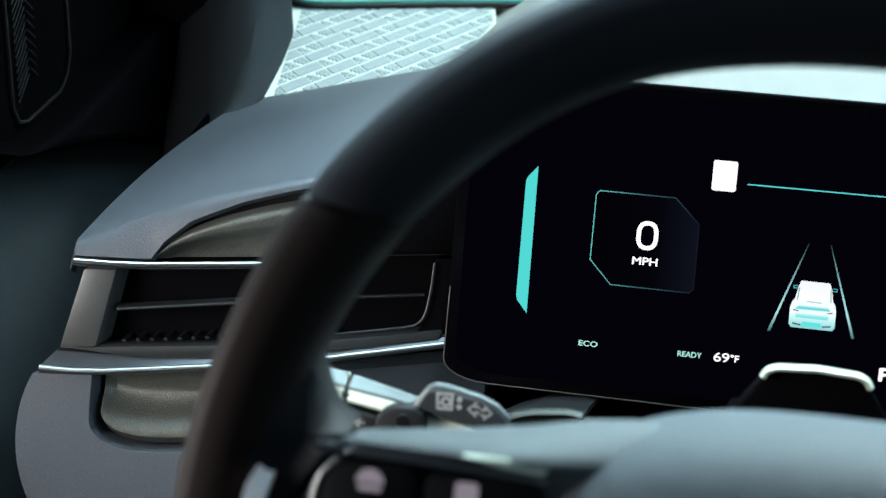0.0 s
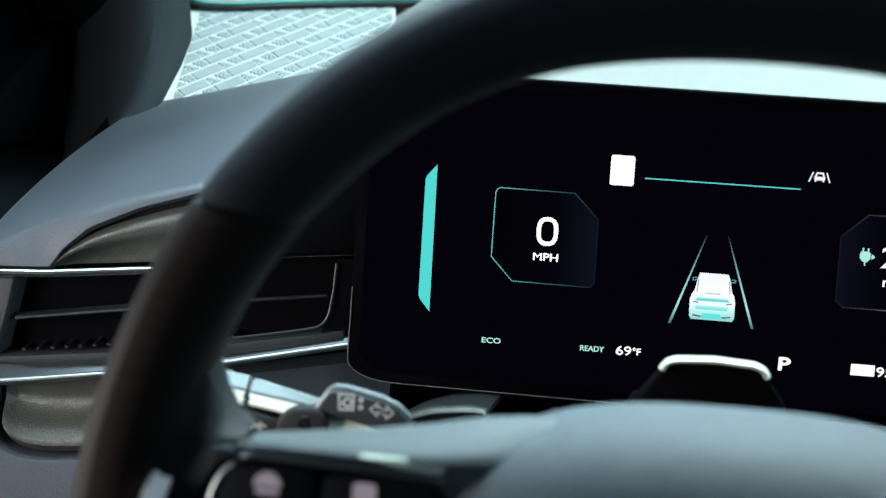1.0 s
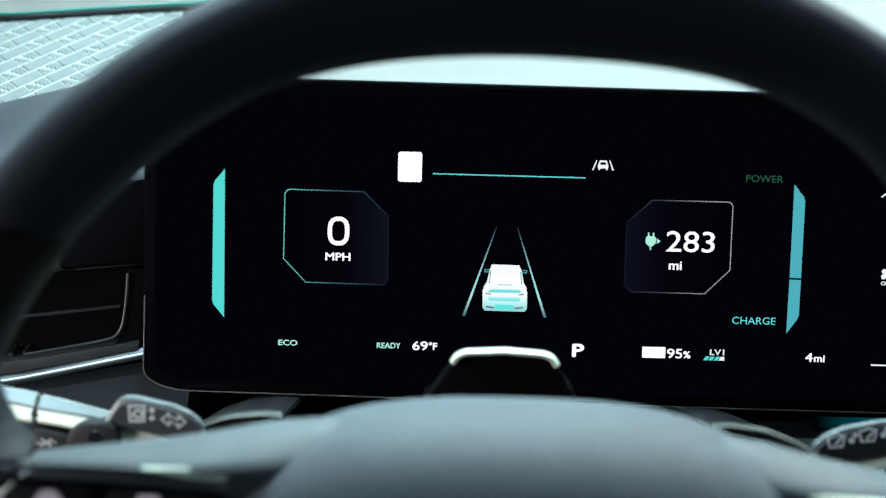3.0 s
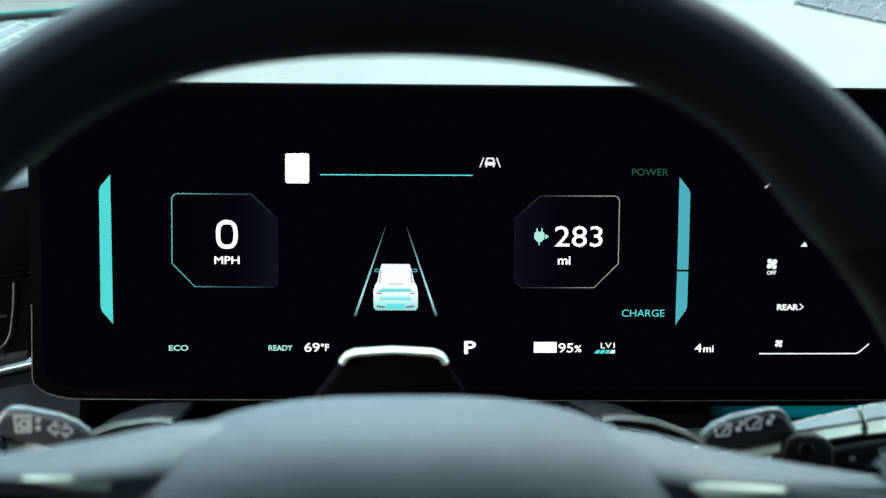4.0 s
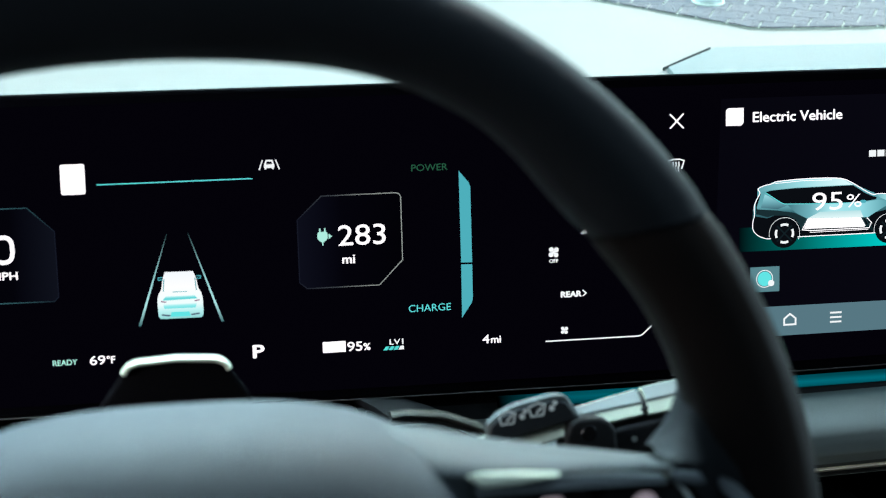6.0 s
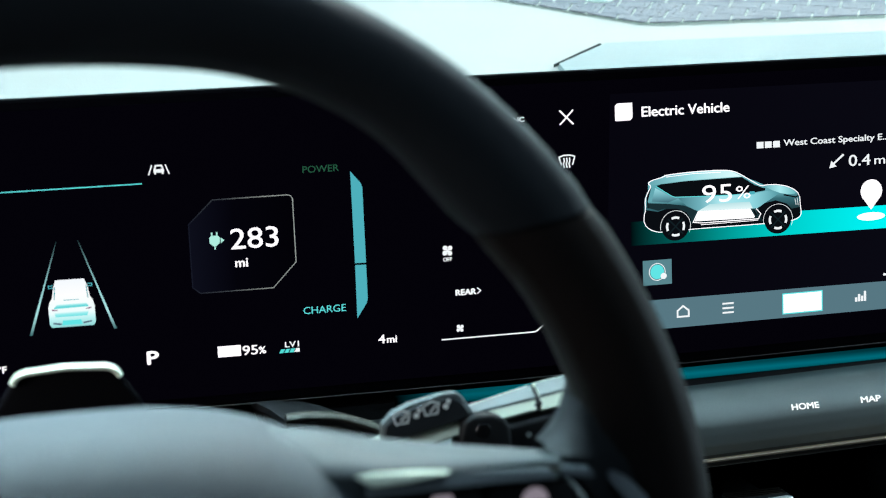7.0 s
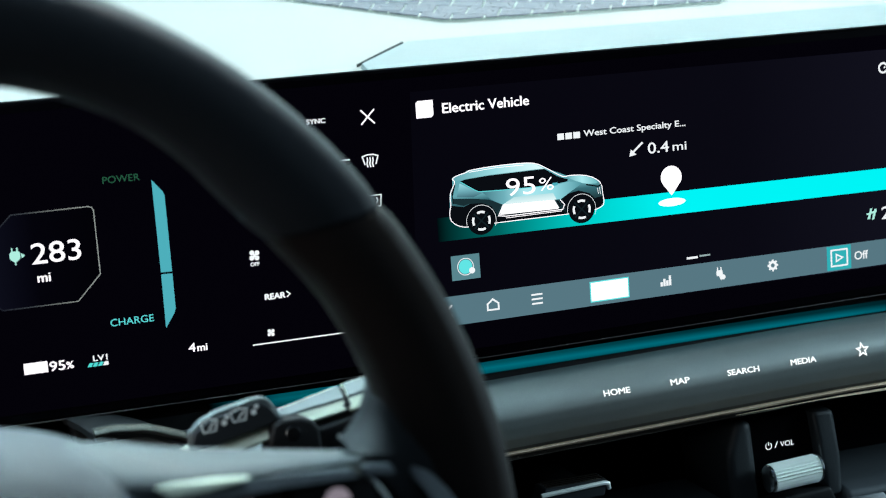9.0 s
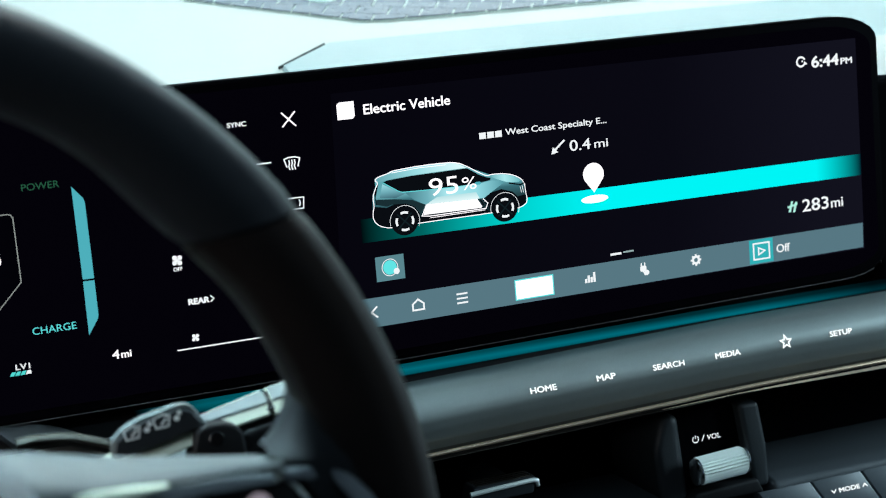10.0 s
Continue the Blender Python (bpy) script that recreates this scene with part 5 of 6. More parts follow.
        flats("turn_symbol", [q for k in (-1, 1) for q in stroke([(-0.1222 + k * (0.0004 + a), -0.0126 + c - 0.0004 * k) for a, c in ((0.0, 0.0010), (0.0014, 0.0010), (0.0014, 0.0023), (0.0040, 0.0), (0.0014, -0.0023), (0.0014, -0.0010), (0.0, -0.0010))], 0.0008)], PRINT_DARKENED, pod, y=y)
    else:
        for x, z in ((0.1192, -0.0121), (0.1308, -0.0096)):
            flats("wiper_symbol", stroke([(x - 0.0034, z + 0.0012), (x - 0.0024, z - 0.0024), (x + 0.0022, z - 0.0020), (x + 0.0030, z + 0.0018), (x, z + 0.0028)], 0.0007, True) + stroke([(x - 0.0004, z - 0.0012), (x + 0.0018, z + 0.0012)], 0.0008), PRINT, pod, y=y)
            flats("water_drop", [disc(x + 0.0056, z + 0.0004, 0.0012, 8)], PRINT, pod, y=y)
            flats("water_drop", [disc(x + 0.0068, z + 0.0024, 0.0010, 8)], PRINT, pod, y=y)
    hub = [(s * x, z) for x, z in ((0.1620, -0.0300), (0.1612, -0.0190), (0.1590, -0.0158), (0.1545, -0.0138), (0.1470, -0.0136), (0.1432, -0.0152), (0.1418, -0.0200), (0.1405, -0.0300))]
    part("turning_ring", prism(hub, -0.0115, 0.004, 0.0018, 3), BLACK, t, "matt black turning ring")
    part("ring_window", prism(disc(s * 0.1505, -0.0195, 0.0034, 14), -0.0118, -0.010, 0.0006, 1), GLOSS, t)
    low = [(s * x, z) for x, z in ((0.1750, -0.0300), (0.1775, -0.0250), (0.1762, -0.0190), (0.1725, -0.0172), (0.1612, -0.0196), (0.1600, -0.0300))]
    if s > 0:
        low = [(0.1870, -0.0300), (0.1900, -0.0250), (0.1890, -0.0180), (0.1850, -0.0158), (0.1612, -0.0196), (0.1600, -0.0300)]
    part("lower_switch", prism(low, -0.0085, 0.004, 0.0020, 3), BLACK, t, "matt black lower switch")
    if s < 0:
        mark = stroke([(-0.1672, -0.0210), (-0.1712, -0.0236)], 0.0009) + stroke([(-0.1676, -0.0236), (-0.1708, -0.0210)], 0.0009) + stroke([(-0.1655, -0.0222), (-0.1730, -0.0226)], 0.0006)
    else:
        mark = stroke([(0.1790, -0.0200), (0.1850, -0.0186), (0.1852, -0.0222), (0.1806, -0.0234)], 0.0008, True) + stroke([(0.1806, -0.0212), (0.1830, -0.0222)], 0.0008) + [disc(0.1690, -0.0236, 0.0012, 10)]
    flats("switch_symbol", mark, SYMBOL_DIM, t, y=-0.0090)


stalk("indicator_stalk", -1, "silver indicator stalk with lamp and arrow symbols on the column", BASE @ pose(-0.007, -0.160, -0.0024))
stalk("wiper_stalk", 1, "silver wiper stalk with wiper symbols on the column", BASE @ pose(-0.0033, -0.160, -0.0042))

surround = thing("column_surround", BASE @ pose(-0.007, 0, 0), "dark knee panel with speckled raised lips beside the column", "dashboard panel")
for s in (-1, 1):
    lip = [(s * x, y, z) for x, y, z in ((0.088, -0.100, -0.0298), (0.095, -0.100, -0.0292), (0.110, -0.100, -0.0310), (0.124, -0.100, -0.0362), (0.136, -0.099, -0.0440), (0.150, -0.098, -0.056))]
    part("lip", sweep([along(lip, k) for k in np.linspace(0, 1, 25)], oval(0.0040, 0.0018, 12)), LIP_SPECKLE, surround, "speckled raised lip")
    rows = [[tuple(Vector(along(lip, k)) + Vector((0, dy, dz))) for k in np.linspace(0, 1, 17)] for dy, dz in ((0.0, -0.001), (0.05, -0.008), (0.12, -0.02))]
    part("knee_skin", surface(rows, 0.003), BLACK, surround)

# ---- side air vent at the outer end ----
vent = thing("air_vent", BASE, "dark air vent with chrome strips at the dashboard end", "air vent")


def lean(x):
    return left_y(x)


part("upper_strip", sweep([(x, lean(x) - 0.0015, z) for x, z in ((-0.338, 0.0005), (-0.322, 0.0000), (-0.305, 0.0002), (-0.260, 0.0030), (-0.228, 0.0050))], block(0.004, 0.0036, 0.0014)), CHROME, vent, "chrome upper strip")
rows = []
for i in range(29):
    a = along([(-0.3440, 0, -0.0415), (-0.309, 0, -0.0428), (-0.277, 0, -0.0420), (-0.223, 0, -0.0370), (-0.168, 0, -0.0268)], i / 28)
    c = along([(-0.3512, 0, -0.0505), (-0.322, 0, -0.0518), (-0.277, 0, -0.0478), (-0.223, 0, -0.0415), (-0.168, 0, -0.0318)], i / 28)
    rows.append([(lerp(a, c, v)[0], lean(lerp(a, c, v)[0]) + y, lerp(a, c, v)[2]) for v, y in ((0, 0.012), (0.02, 0.004), (0.10, 0.0005), (0.45, -0.0012), (0.80, -0.0032), (0.93, -0.0030), (1, 0.0), (1.0, 0.010))])
part("lower_strip", surface(rows), STRIP, vent, "broad smoke-grey metal lower strip")
bead = [(-0.3505, -0.0508), (-0.336, -0.0516), (-0.322, -0.0512), (-0.300, -0.0492), (-0.277, -0.0470), (-0.223, -0.0405), (-0.170, -0.0312)]
part("lower_bead", sweep([(x, lean(x) - 0.0036, z + 0.0006) for x, z in bead], oval(0.0018, 0.0017, 12)), SATIN, vent, "bright chrome bead")
part("side_frame", prism([(-0.3335, -0.0025), (-0.3190, -0.0022), (-0.3265, -0.0395), (-0.3430, -0.0412)], -0.002, 0.020, 0.0018, 2, lean), FRAME_GREY, vent, "satin grey end frame")
part("bottom_frame", prism([(-0.3430, -0.0405), (-0.2750, -0.0365), (-0.2200, -0.0310), (-0.1720, -0.0245), (-0.1720, -0.0285), (-0.2230, -0.0370), (-0.2770, -0.0425), (-0.3090, -0.0442)], -0.001, 0.018, 0.0014, 2, lean), LIP_GREY, vent)
inner_line = [(-0.1775, 0.0080), (-0.1782, -0.0050), (-0.1798, -0.0165), (-0.1815, -0.0205), (-0.1850, -0.0232), (-0.2000, -0.0258), (-0.2230, -0.0292)]
part("inner_frame", sweep([(x, lean(x) + 0.001, z) for x, z in (along([(a, 0, c) for a, c in inner_line], k)[::2] for k in np.linspace(0, 1, 25))], oval(0.0007, 0.0007, 8), up=(0, 1, 0)), LIP_GREY, vent, "thin grey frame edge")
# near-black wall and plate close behind the slats carry the hollow's shade
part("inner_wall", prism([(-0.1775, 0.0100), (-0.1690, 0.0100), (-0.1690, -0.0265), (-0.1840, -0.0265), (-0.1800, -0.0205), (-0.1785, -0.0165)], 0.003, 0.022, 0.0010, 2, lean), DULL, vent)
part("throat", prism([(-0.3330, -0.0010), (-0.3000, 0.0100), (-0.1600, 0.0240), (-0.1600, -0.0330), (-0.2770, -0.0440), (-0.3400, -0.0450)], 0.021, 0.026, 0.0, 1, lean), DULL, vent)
# first slat is two pieces; inner pieces coloured darker for dim light there
for x0, x1, z0, climb, depth, grey in ((-0.3205, -0.255, -0.0215, 0.105, 0.012, LIP_GREY), (-0.255, -0.182, -0.0147, 0.085, 0.004, BLACK), (-0.235, -0.182, 0.0065, 0.125, 0.004, BLACK)):
    part("slat", sweep([(x, lean(x) + 0.006, z0 + climb * (x - x0)) for x in np.linspace(x0, x1, 8)], block(depth, 0.0014, 0.0006)), grey, vent, "thin slat, coloured darker towards its inner end")
for i in range(16):
    x = -0.318 + 0.0062 * i
    part("rib", sweep([(x, lean(x) + 0.010, -0.0385 + 0.085 * (x + 0.32)), (x, lean(x) + 0.034, -0.0355 + 0.085 * (x + 0.32))], block(0.0020, 0.0016, 0.0006)), BLACK, vent)

fascia = thing("dash_end_panel", BASE, "dark leather dashboard end with a speckled grey trim insert", "dashboard panel")


def scoop(name, top, low, profile, mat, label):
    """A hollowed trim piece between two lines of (x, z), with its depth given by a profile."""
    rows = []
    top, low = rounded(top, 2, False), rounded(low, 2, False)
    for i in range(41):
        u = i / 40
        a, b = along([(x, 0, z) for x, z in top], u), along([(x, 0, z) for x, z in low], u)
        edge = 0.006 * max(0.0, 1 - u / 0.05) ** 2
        row = []
        for v in np.linspace(0, 1, 21):
            x, _, z = lerp(a, b, v)
            y = sum(np.interp(min(1.0, max(0.0, v + d)), [q[0] for q in profile], [q[1] for q in profile]) for d in (-0.06, -0.02, 0.02, 0.06)) / 4
            row.append((x, lean(x) + float(y) * min(1.0, 0.25 + u / 0.06) + edge, z))
        rows.append(row)
    part(name, surface(rows), mat, fascia, label)


scoop("upper_insert", [(-0.3045, 0.0035), (-0.2965, 0.0130), (-0.285, 0.0203), (-0.266, 0.0275), (-0.243, 0.0340), (-0.168, 0.0462)], [(-0.3040, 0.0020), (-0.260, 0.0045), (-0.168, 0.0105)],
      ((0, 0.008), (0.08, 0.0020), (0.20, 0.0), (0.34, 0.0022), (0.55, 0.0090), (0.80, 0.0130), (1, 0.0140)), SPECKLE, "speckled grey upper insert")
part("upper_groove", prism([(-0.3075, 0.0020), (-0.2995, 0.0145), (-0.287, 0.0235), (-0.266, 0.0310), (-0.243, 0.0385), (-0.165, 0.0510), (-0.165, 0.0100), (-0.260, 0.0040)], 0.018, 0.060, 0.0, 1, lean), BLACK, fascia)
scoop("lower_insert", [(-0.3250, -0.0530), (-0.300, -0.0510), (-0.277, -0.0490), (-0.238, -0.0447)], [(-0.3255, -0.0720), (-0.3215, -0.0805), (-0.3130, -0.0850), (-0.2980, -0.0865), (-0.238, -0.0827)],
      ((0, 0.004), (0.08, 0.0110), (0.35, 0.0160), (0.50, 0.0135), (0.65, 0.0065), (0.80, 0.0010), (0.90, 0.0), (0.96, 0.0015), (1, 0.007)), SPECKLE, "speckled grey lower insert")
# inner end of the lower insert, split off and coloured darker for its shadow
inner_rows = []
for x in np.linspace(-0.2375, -0.150, 12):
    zt, zl = np.interp(x, (-0.238, -0.223, -0.150), (-0.0447, -0.0430, -0.0322)), np.interp(x, (-0.238, -0.150), (-0.0827, -0.0772))
    inner_rows.append([(x, lean(x) + y, zt + (zl - zt) * v) for v, y in ((0.0, 0.004), (0.06, 0.0085), (0.16, 0.0105), (0.32, 0.0075), (0.5, 0.0025), (0.7, 0.0), (1.0, 0.002))])
part("inner_insert", surface(inner_rows), INNER_TRIM, fascia, "smooth slate inner end of the lower insert, darkened for its shadow")
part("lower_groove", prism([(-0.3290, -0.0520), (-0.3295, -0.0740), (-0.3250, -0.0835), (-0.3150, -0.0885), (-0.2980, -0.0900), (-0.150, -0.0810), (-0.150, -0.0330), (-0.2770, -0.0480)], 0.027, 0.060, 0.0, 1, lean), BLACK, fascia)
outer = [(-0.3535, -0.0530), (-0.3560, -0.0590), (-0.3585, -0.0680), (-0.3597, -0.0780), (-0.3598, -0.0880), (-0.3585, -0.0980), (-0.3558, -0.1080), (-0.3515, -0.1180), (-0.3455, -0.1290), (-0.3380, -0.1400)]
hollow = [(-0.298, -0.0888), (-0.308, -0.0886), (-0.3147, -0.0872), (-0.3203, -0.0850), (-0.3243, -0.0823), (-0.3271, -0.0786), (-0.3282, -0.0735), (-0.3274, -0.0525)]
leather_side = rounded(outer, 2, False) + [(-0.150, -0.1400), (-0.150, -0.0800)] + rounded(hollow, 1, False)
part("lower_body", prism(leather_side, -0.003, 0.080, 0.0060, 5, lean), PAD_LOW, fascia, "dark grained leather lower body")
# filler panel added to hold the shade between pad and display
part("screen_gap", prism([(-0.2080, 0.0100), (-0.1600, 0.0130), (-0.1600, 0.0560), (-0.2080, 0.0480)], 0.000, 0.020, 0.002, 1, lean), DULL, fascia, "near-black filler in place of the dark gap beside the display")
part("end_core", prism([(-0.345, -0.130), (-0.330, 0.0000), (-0.170, 0.0050), (-0.170, -0.130)], 0.082, 0.110, 0.004, 1, lean), BLACK, fascia)

# ---- dark fascia on the passenger side of the display ----
passenger = thing("passenger_fascia", BASE, "plain black dashboard fascia on the passenger side of the display", "dashboard panel")
part("face", prism([(0.5790, -0.0560), (0.80, -0.0560), (0.80, 0.0560), (0.66, 0.0590), (0.5790, 0.0632)], 0.014, 0.060, 0.004, 3), DULL, passenger)
part("edge_strip", sweep([(0.5778, 0.0120, z) for z in np.linspace(-0.040, 0.058, 12)], block(0.0008, 0.0010, 0.0003), up=(0, 1, 0)), DARK_CHROME, passenger, "thin grey edge strip")

# ---- touch bar below the display ----
bar = thing("touch_bar", BASE, "dark satin touch bar with lit words below the display", "control bar")


BAR_PROFILE = [(0.0120, -0.0598), (0.0050, -0.0602), (-0.0030, -0.0608), (-0.0090, -0.0622), (-0.0130, -0.0645), (-0.0155, -0.0670), (-0.0169, -0.0694), (-0.0176, -0.0718), (-0.0178, -0.0740), (-0.0168, -0.0788), (-0.0142, -0.0850), (-0.0080, -0.0915)]


def bar_y(z):
    return float(np.interp(-z, [-q[1] for q in BAR_PROFILE[3:]], [q[0] for q in BAR_PROFILE[3:]]))


def bar_rise(x):
    """The bar climbs a little towards the passenger."""
    return max(-0.003, min(0.0033, 0.025 * (x - 0.345)))


bar_rows = [[(x, y, z + bar_rise(x)) for x in np.linspace(0.085, 0.78, 48)] for y, z in (along([(0, a, c) for a, c in BAR_PROFILE], k)[1:] for k in np.linspace(0, 1, 40))]
part("face", surface(bar_rows), BAR, bar, "dark satin face")
part("bed", box(0.085, 0.78, 0.0125, 0.075, -0.094, -0.0550, 0.002), BLACK, bar)
led = glow_ramp("lit_ambient", 0, [(0.150, (0.0, 0.0, 0.0)), (0.185, (0.0, 0.070, 0.090)), (0.30, (0.0, 0.095, 0.125)), (0.50, (0.0, 0.095, 0.125)), (0.57, (0.0, 0.016, 0.022)), (0.78, (0.0, 0.003, 0.004))])
n_, l_ = led.node_tree.nodes, led.node_tree.links
co_, sep_ = n_.new("ShaderNodeTexCoord"), n_.new("ShaderNodeSeparateXYZ")
fade_ = n_.new("ShaderNodeValToRGB")
rise_ = n_.new("ShaderNodeMapRange")
rise_.inputs["From Min"].default_value, rise_.inputs["From Max"].default_value = -0.0572, -0.0508
fade_.color_ramp.elements[0].color, fade_.color_ramp.elements[1].color = (0.7, 0.7, 0.7, 1), (0.25, 0.25, 0.25, 1)
top_ = fade_.color_ramp.elements.new(0.5)
top_.color = (1.5, 1.5, 1.5, 1)
l_.new(co_.outputs["Object"], sep_.inputs[0])
l_.new(sep_.outputs[2], rise_.inputs["Value"])
l_.new(rise_.outputs[0], fade_.inputs[0])
l_.new(fade_.outputs[0], n_["Emission"].inputs["Strength"])
part("ambient_light", sweep([(x, 0.0135, -0.0542 + 0.4 * bar_rise(x)) for x in np.linspace(0.150, 0.76, 20)], block(0.008, 0.0052, 0.002)), led, bar, "dim teal ambient light strip")
part("lower_trim", sweep([(x, -0.010, -0.0937 + bar_rise(x)) for x in np.linspace(0.085, 0.78, 20)], block(0.008, 0.0050, 0.0018)), DARK_CHROME, bar, "dark chrome lower trim")
# wedge added for the warm highlight that spreads along the lower trim
part("trim_flare", loft([[(x, -0.0142 + a, -0.0945 + bar_rise(x) + c * w) for a, c in ((0.0, -0.5), (0.0006, 0.5), (0.004, 0.5), (0.004, -0.5))] for x, w in ((0.42, 0.0003), (0.47, 0.0012), (0.53, 0.0030), (0.60, 0.0042), (0.78, 0.0046))]), WARM_TRIM, bar, "tapering warm strip added as the lower trim's highlight")
part("trim_bead", sweep([(x, -0.0138, -0.0922 + bar_rise(x)) for x in np.linspace(0.085, 0.78, 20)], oval(0.0013, 0.0011, 10)), WARM_TRIM, bar, "thin warm chrome bead")
def place(x, y, z):
    return (x, bar_y(z - bar_rise(x)) - 0.0004, z)



for words, x0, x1 in (("HOME", 0.3445, 0.3589), ("MAP", 0.3818, 0.3924), ("SEARCH", 0.4143, 0.4326), ("MEDIA", 0.4514, 0.4664), ("SETUP", 0.5223, 0.5363)):
    k = (x0 - 0.3445) / 0.19
    lettering("word", words, x0, x1, -0.0707 + 0.0018 * k, -0.0679 + 0.0018 * k, BAR_WORD, bar, 1, 0.022, place=place)
star = []
for k in range(10):
    r = 0.0034 if k % 2 == 0 else 0.0015
    star.append((0.4946 + r * math.sin(radians(36 * k)), -0.0674 + r * math.cos(radians(36 * k))))
symbol = flats("star_symbol", stroke(star, 0.0008, True), BAR_WORD, bar)
for v in symbol.data.vertices:
    v.co.y = bar_y(v.co.z - bar_rise(v.co.x)) - 0.0006

# ---- controls under the bar ----
shelf = thing("lower_console", BASE, "soft black recessed console below the touch bar", "console")
# near-black back plate; the recess's shade is in its colour
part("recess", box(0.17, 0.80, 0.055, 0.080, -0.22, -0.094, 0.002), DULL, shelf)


def ledge(x0, x1, mat):
    """A shelf whose top slopes down towards the cabin."""
    side = [(0.058, -0.1450), (0.030, -0.1448), (0.004, -0.1450), (-0.008, -0.1475), (-0.009, -0.1560), (0.004, -0.205), (0.058, -0.205)]
    bm = prism(side, x0, x1, 0.003, 3)
    for v in bm.verts:
        v.co = (v.co.y, v.co.x, v.co.z)
    part("ledge", bm, mat, shelf, "sloping soft black ledge")


ledge(0.489, 0.80, LEDGE)
ledge(0.17, 0.424, LEDGE)

knob = thing("volume_knob", BASE, "ribbed silver volume roller in a black housing", "knob")
part("housing", prism([(0.4385, -0.1470), (0.4790, -0.1470), (0.4730, -0.1020), (0.4345, -0.1020)], 0.003, 0.060, 0.003, 3), DULL, knob, "black roller housing")
part("side_cheek", prism([(0.4790, -0.1500), (0.4885, -0.1490), (0.4880, -0.1270), (0.4840, -0.1010), (0.4715, -0.1010)], -0.004, 0.060, 0.003, 3), CHEEK, knob)
part("side_cheek", prism([(0.4240, -0.1500), (0.4400, -0.1500), (0.4360, -0.1010), (0.4270, -0.1010), (0.4210, -0.1180)], -0.001, 0.060, 0.005, 3), CHEEK, knob)
part("lower_lip", prism([(0.4360, -0.1520), (0.4840, -0.1520), (0.4800, -0.1435), (0.4420, -0.1450)], -0.006, 0.020, 0.002, 3), BLACK, knob)
n = 52
sec = [((0.0064 + (0.0013 if i % 2 == 0 else 0.0)) * math.cos(2 * math.pi * i / n), (0.0064 + (0.0013 if i % 2 == 0 else 0.0)) * math.sin(2 * math.pi * i / n)) for i in range(n)]
part("roller", sweep([(0.4424, -0.008, -0.1320), (0.4691, -0.008, -0.1306)], sec), KNURL, knob, "ribbed silver roller")
for x0, x1, z in ((0.4394, 0.4426, -0.1321), (0.4689, 0.4715, -0.1305)):
    part("end_ring", sweep([(x, -0.008, z) for x in np.linspace(x0, x1, 5)], lambda k: oval(0.0074 - 0.0014 * (2 * k - 1) ** 4, 0.0074 - 0.0014 * (2 * k - 1) ** 4, 24)), CHROME, knob)
lettering("volume_word", "VOL", 0.4544, 0.4628, -0.1190, -0.1161, BAR_WORD, knob, 1, 0.0, y=0.0022)
flats("slash_mark", stroke([(0.4512, -0.1191), (0.4528, -0.1159)], 0.0004), BAR_WORD, knob, y=0.0022)
flats("power_symbol", stroke(arc(0.4474, -0.1176, 0.0018, 130, 410, 18), 0.0004) + stroke([(0.4474, -0.1154), (0.4474, -0.1172)], 0.0004), BAR_WORD, knob, y=0.0022)

toggle = thing("temperature_toggle", BASE @ pose(0.0045, 0, 0.0015), "ribbed dark chrome toggle below the touch bar", "switch")
part("paddle", prism([(0.3085, -0.1290), (0.3440, -0.1290), (0.3462, -0.1205), (0.3110, -0.1205)], -0.002, 0.012, 0.0012, 3), STRIP, toggle, "dark satin paddle")
part("front_edge", sweep([(0.3085, -0.0025, -0.1232), (0.3438, -0.0025, -0.1218), (0.3462, -0.0020, -0.1226), (0.3470, -0.0010, -0.1256)], oval(0.0012, 0.0013, 12)), KNURL, toggle, "bright front edge")
for k in range(4):
    part("rib", box(0.3130, 0.3445, 0.0005 + 0.003 * k, 0.0017 + 0.003 * k, -0.1208, -0.1198), DARK_CHROME, toggle)
part("stem", box(0.318, 0.338, 0.010, 0.056, -0.128, -0.1225, 0.001), BLACK, toggle)


def climate_key(x0, x1, words):
    t = thing("climate_key", BASE @ pose(0, -0.0112, -0.1495, -22, 0, 0), "satin black climate key on the console ledge", "button", "climate keys")
    lo = 0.0085
    part("key_cap", prism([(x0, 0.0), (x1, 0.0), (x1 + lo, -0.018), (x0 + lo, -0.018)], 0.0, 0.008, 0.0010, 2), KEY, t)
    if words:
        m = (x0 + x1) / 2 + 0.006
        lettering("word", words, m - 0.0066, m + 0.0066, -0.0092, -0.0068, BAR_WORD, t, 1, 0.02, y=-0.0004)
        flats("arrow_symbol", stroke([(m - 0.0115, -0.0072), (m - 0.0101, -0.0088), (m - 0.0087, -0.0072)], 0.0006) + stroke([(m + 0.0087, -0.0088), (m + 0.0101, -0.0072), (m + 0.0115, -0.0088)], 0.0006), BAR_WORD, t, y=-0.0004)
    return t


climate_key(0.4765, 0.5092, "")
climate_key(0.5104, 0.5420, "MODE")
climate_key(0.5432, 0.5750, "")

# ---- door ----
door = thing("driver_door", CAR, "dark door panel with a patterned tweeter grille and soft armrest", "door")
rows = []
for z, out in ((0.10, 0.035), (0.085, 0.022), (0.02, 0.020), (-0.005, 0.010), (-0.03, 0.03), (-0.09, 0.065), (-0.16, 0.075), (-0.24, 0.070), (-0.34, 0.05), (-0.50, 0.04)):
    rows.append([(-0.46 + out + 0.004 * math.sin(5 * y), y, z) for y in np.linspace(-1.3, 0.32, 24)])
part("panel", surface(rows), PAD_SOFT, door, "dark blue-grey soft door panel")
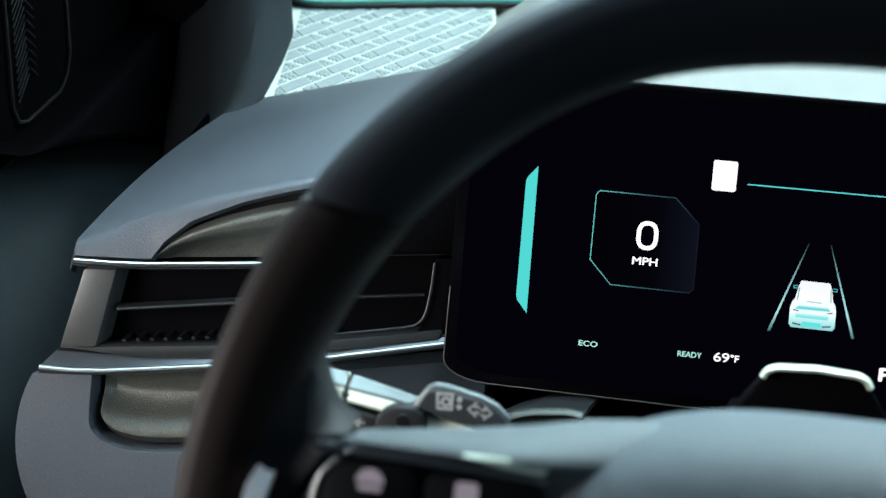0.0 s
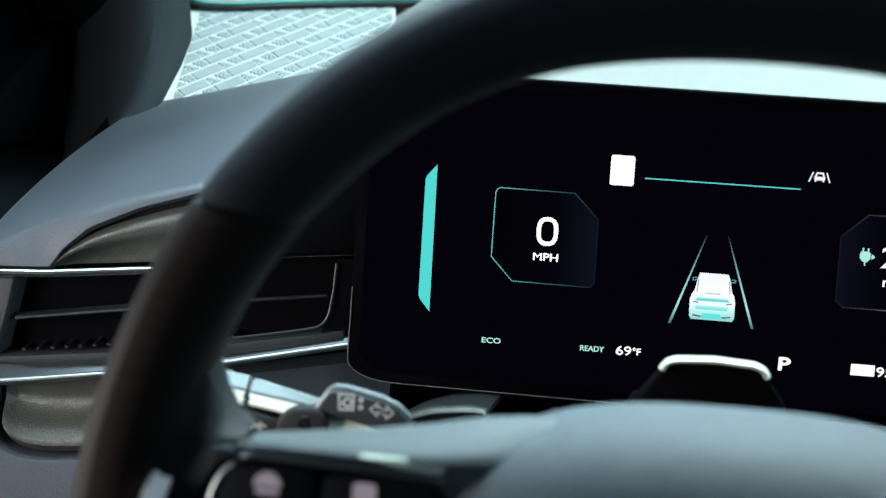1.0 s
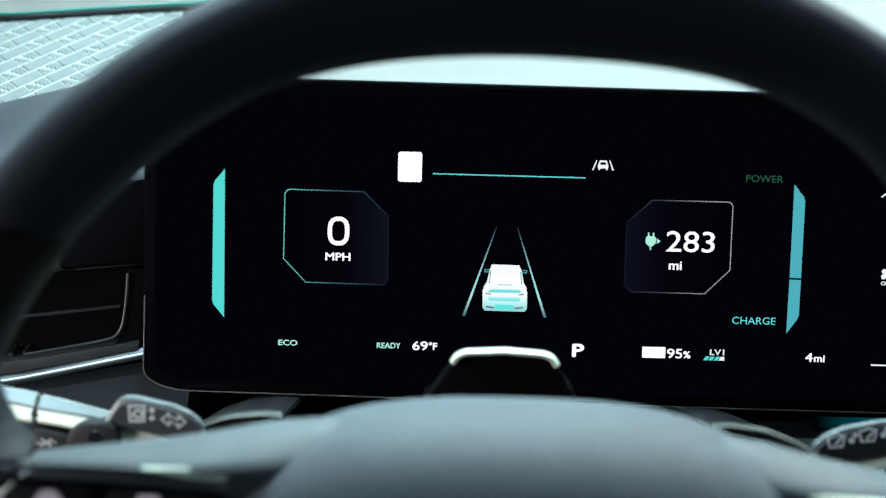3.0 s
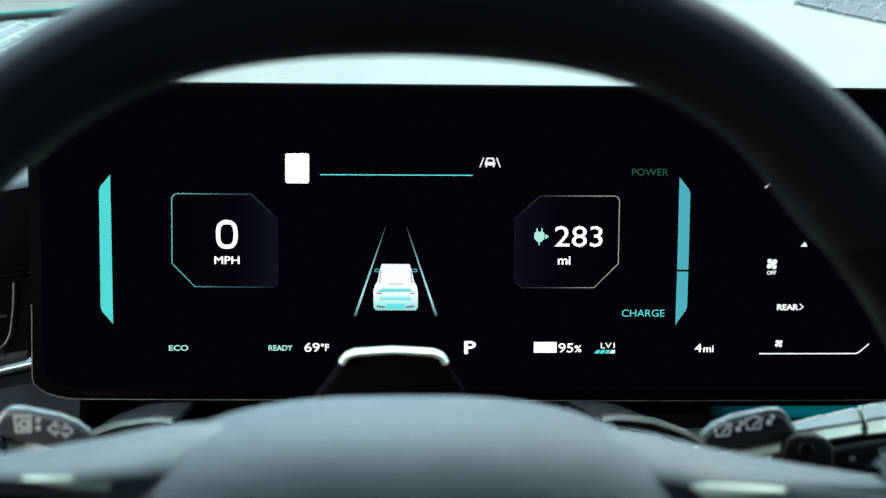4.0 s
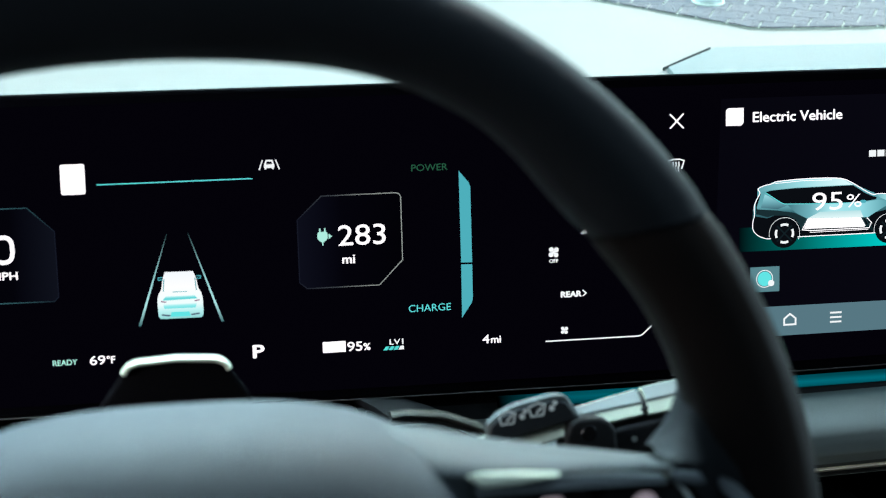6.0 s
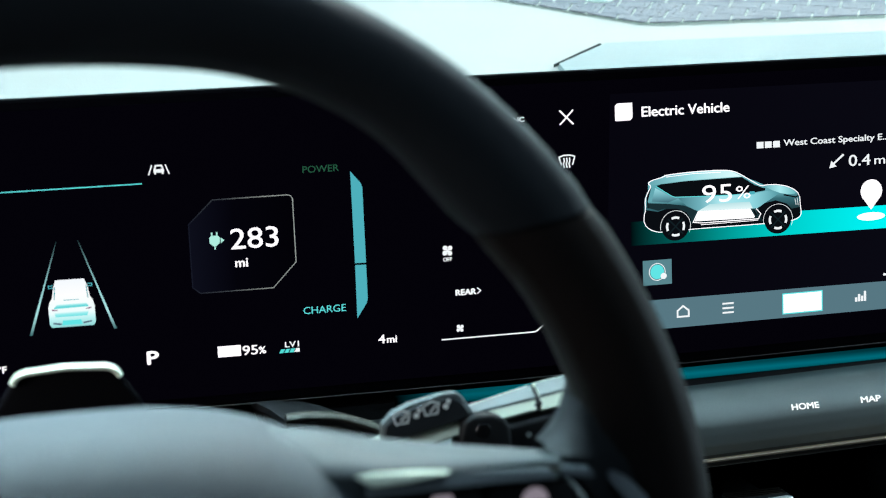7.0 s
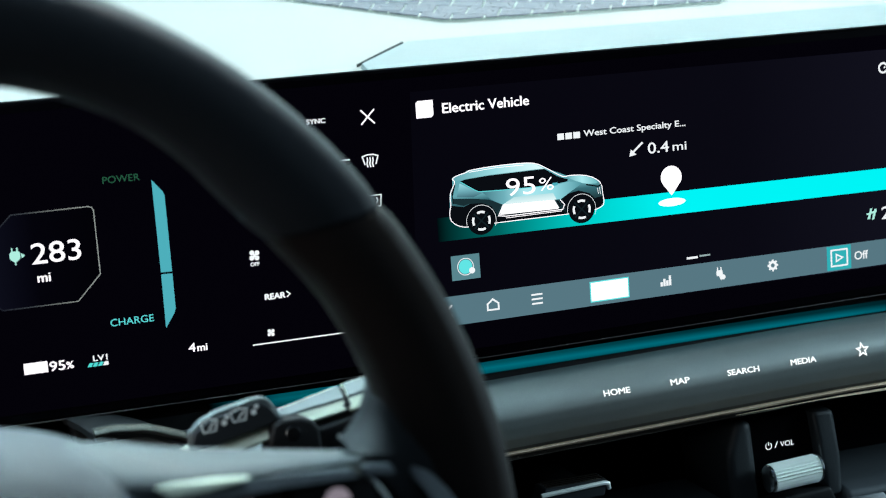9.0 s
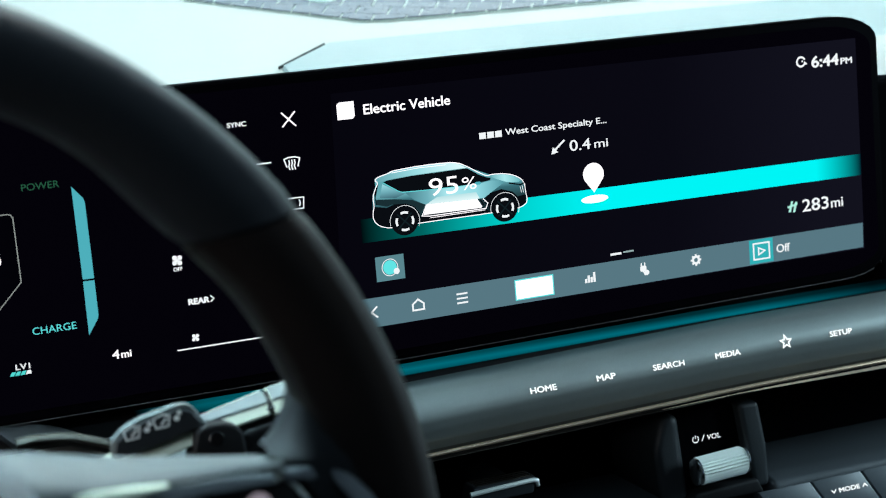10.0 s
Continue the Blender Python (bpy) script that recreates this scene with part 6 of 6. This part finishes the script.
bm = prism([(0.02, 0.005), (0.32, -0.015), (0.30, 0.16), (0.10, 0.20), (0.05, 0.15)], 0.0, 0.012, 0.004, 3)
for v in bm.verts:
    v.co = (-0.432 + v.co.y, v.co.x, v.co.z)
part("sail_trim", bm, DULL, door, "black mirror corner trim")
# filler added to blacken the door's upper corner and cover a light gap
bm = prism([(0.06, 0.018), (0.12, 0.012), (0.36, 0.02), (0.36, -0.10), (0.28, -0.065), (0.20, -0.028), (0.12, 0.0)], 0.0, 0.040, 0.006, 3)
for v in bm.verts:
    v.co = (-0.435 + v.co.y, v.co.x, v.co.z)
part("corner_fill", bm, DULL, door, "black filler added below the mirror corner trim")
frame_path = [(-0.4185, y, z) for y, z in ((0.094, 0.14), (0.094, 0.030), (0.100, 0.020), (0.112, 0.016), (0.160, 0.016), (0.172, 0.022), (0.178, 0.034), (0.178, 0.14))]
part("tweeter_frame", sweep(frame_path, block(0.002, 0.002, 0.0006), up=(1, 0, 0)), BLACK, door, "dark tweeter surround")
for i in range(26):
    z = 0.030 + 0.0042 * i
    part("tweeter_rib", sweep([(-0.4186, 0.102, z), (-0.4186, 0.118, z + 0.011)], block(0.0012, 0.0012, 0.0003), up=(1, 0, 0)), BLACK, door)
for i in range(20):
    z = 0.036 + 0.0054 * i
    part("tweeter_rib", sweep([(-0.4186, 0.120, z + 0.008), (-0.4186, 0.130, z)], block(0.0010, 0.0010, 0.0003), up=(1, 0, 0)), BLACK, door)


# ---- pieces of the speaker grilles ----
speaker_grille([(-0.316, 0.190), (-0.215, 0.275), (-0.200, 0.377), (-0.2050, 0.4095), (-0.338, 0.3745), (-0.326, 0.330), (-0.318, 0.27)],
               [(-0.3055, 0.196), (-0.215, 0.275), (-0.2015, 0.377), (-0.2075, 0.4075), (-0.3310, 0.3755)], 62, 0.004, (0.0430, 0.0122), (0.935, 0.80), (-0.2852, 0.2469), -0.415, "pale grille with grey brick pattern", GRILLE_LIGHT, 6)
right_field = [(0.262, 0.330), (0.2889, 0.3072), (0.3223, 0.2813), (0.3440, 0.2645), (0.3571, 0.2545), (0.3700, 0.2515), (0.3983, 0.2505), (0.455, 0.2488), (0.5315, 0.2466), (0.548, 0.2464), (0.575, 0.268), (0.56, 0.40), (0.30, 0.40)]
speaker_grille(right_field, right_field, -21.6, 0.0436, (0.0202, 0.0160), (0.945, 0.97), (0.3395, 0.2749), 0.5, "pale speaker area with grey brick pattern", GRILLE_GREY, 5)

sensor = thing("light_sensor", CAR @ pose(0.3475, 0.3055, 0.0442), "small white domed light sensor on the speaker grille", "sensor")
dome = [[(0.0090 * math.cos(a) * math.cos(b), 0.0090 * math.sin(a) * math.cos(b), 0.0065 * math.sin(b)) for a in np.linspace(0, 2 * math.pi, 25)] for b in np.linspace(-0.15, math.pi / 2, 9)]
part("dome", surface(dome), PAINT, sensor, "white dome")
part("collar", sweep([(0.0098 * math.cos(a), 0.0098 * math.sin(a), 0.0002) for a in np.linspace(0, 2 * math.pi, 24, endpoint=False)], block(0.0016, 0.0016, 0.0004), closed=True), GRILLE_PALE, sensor)
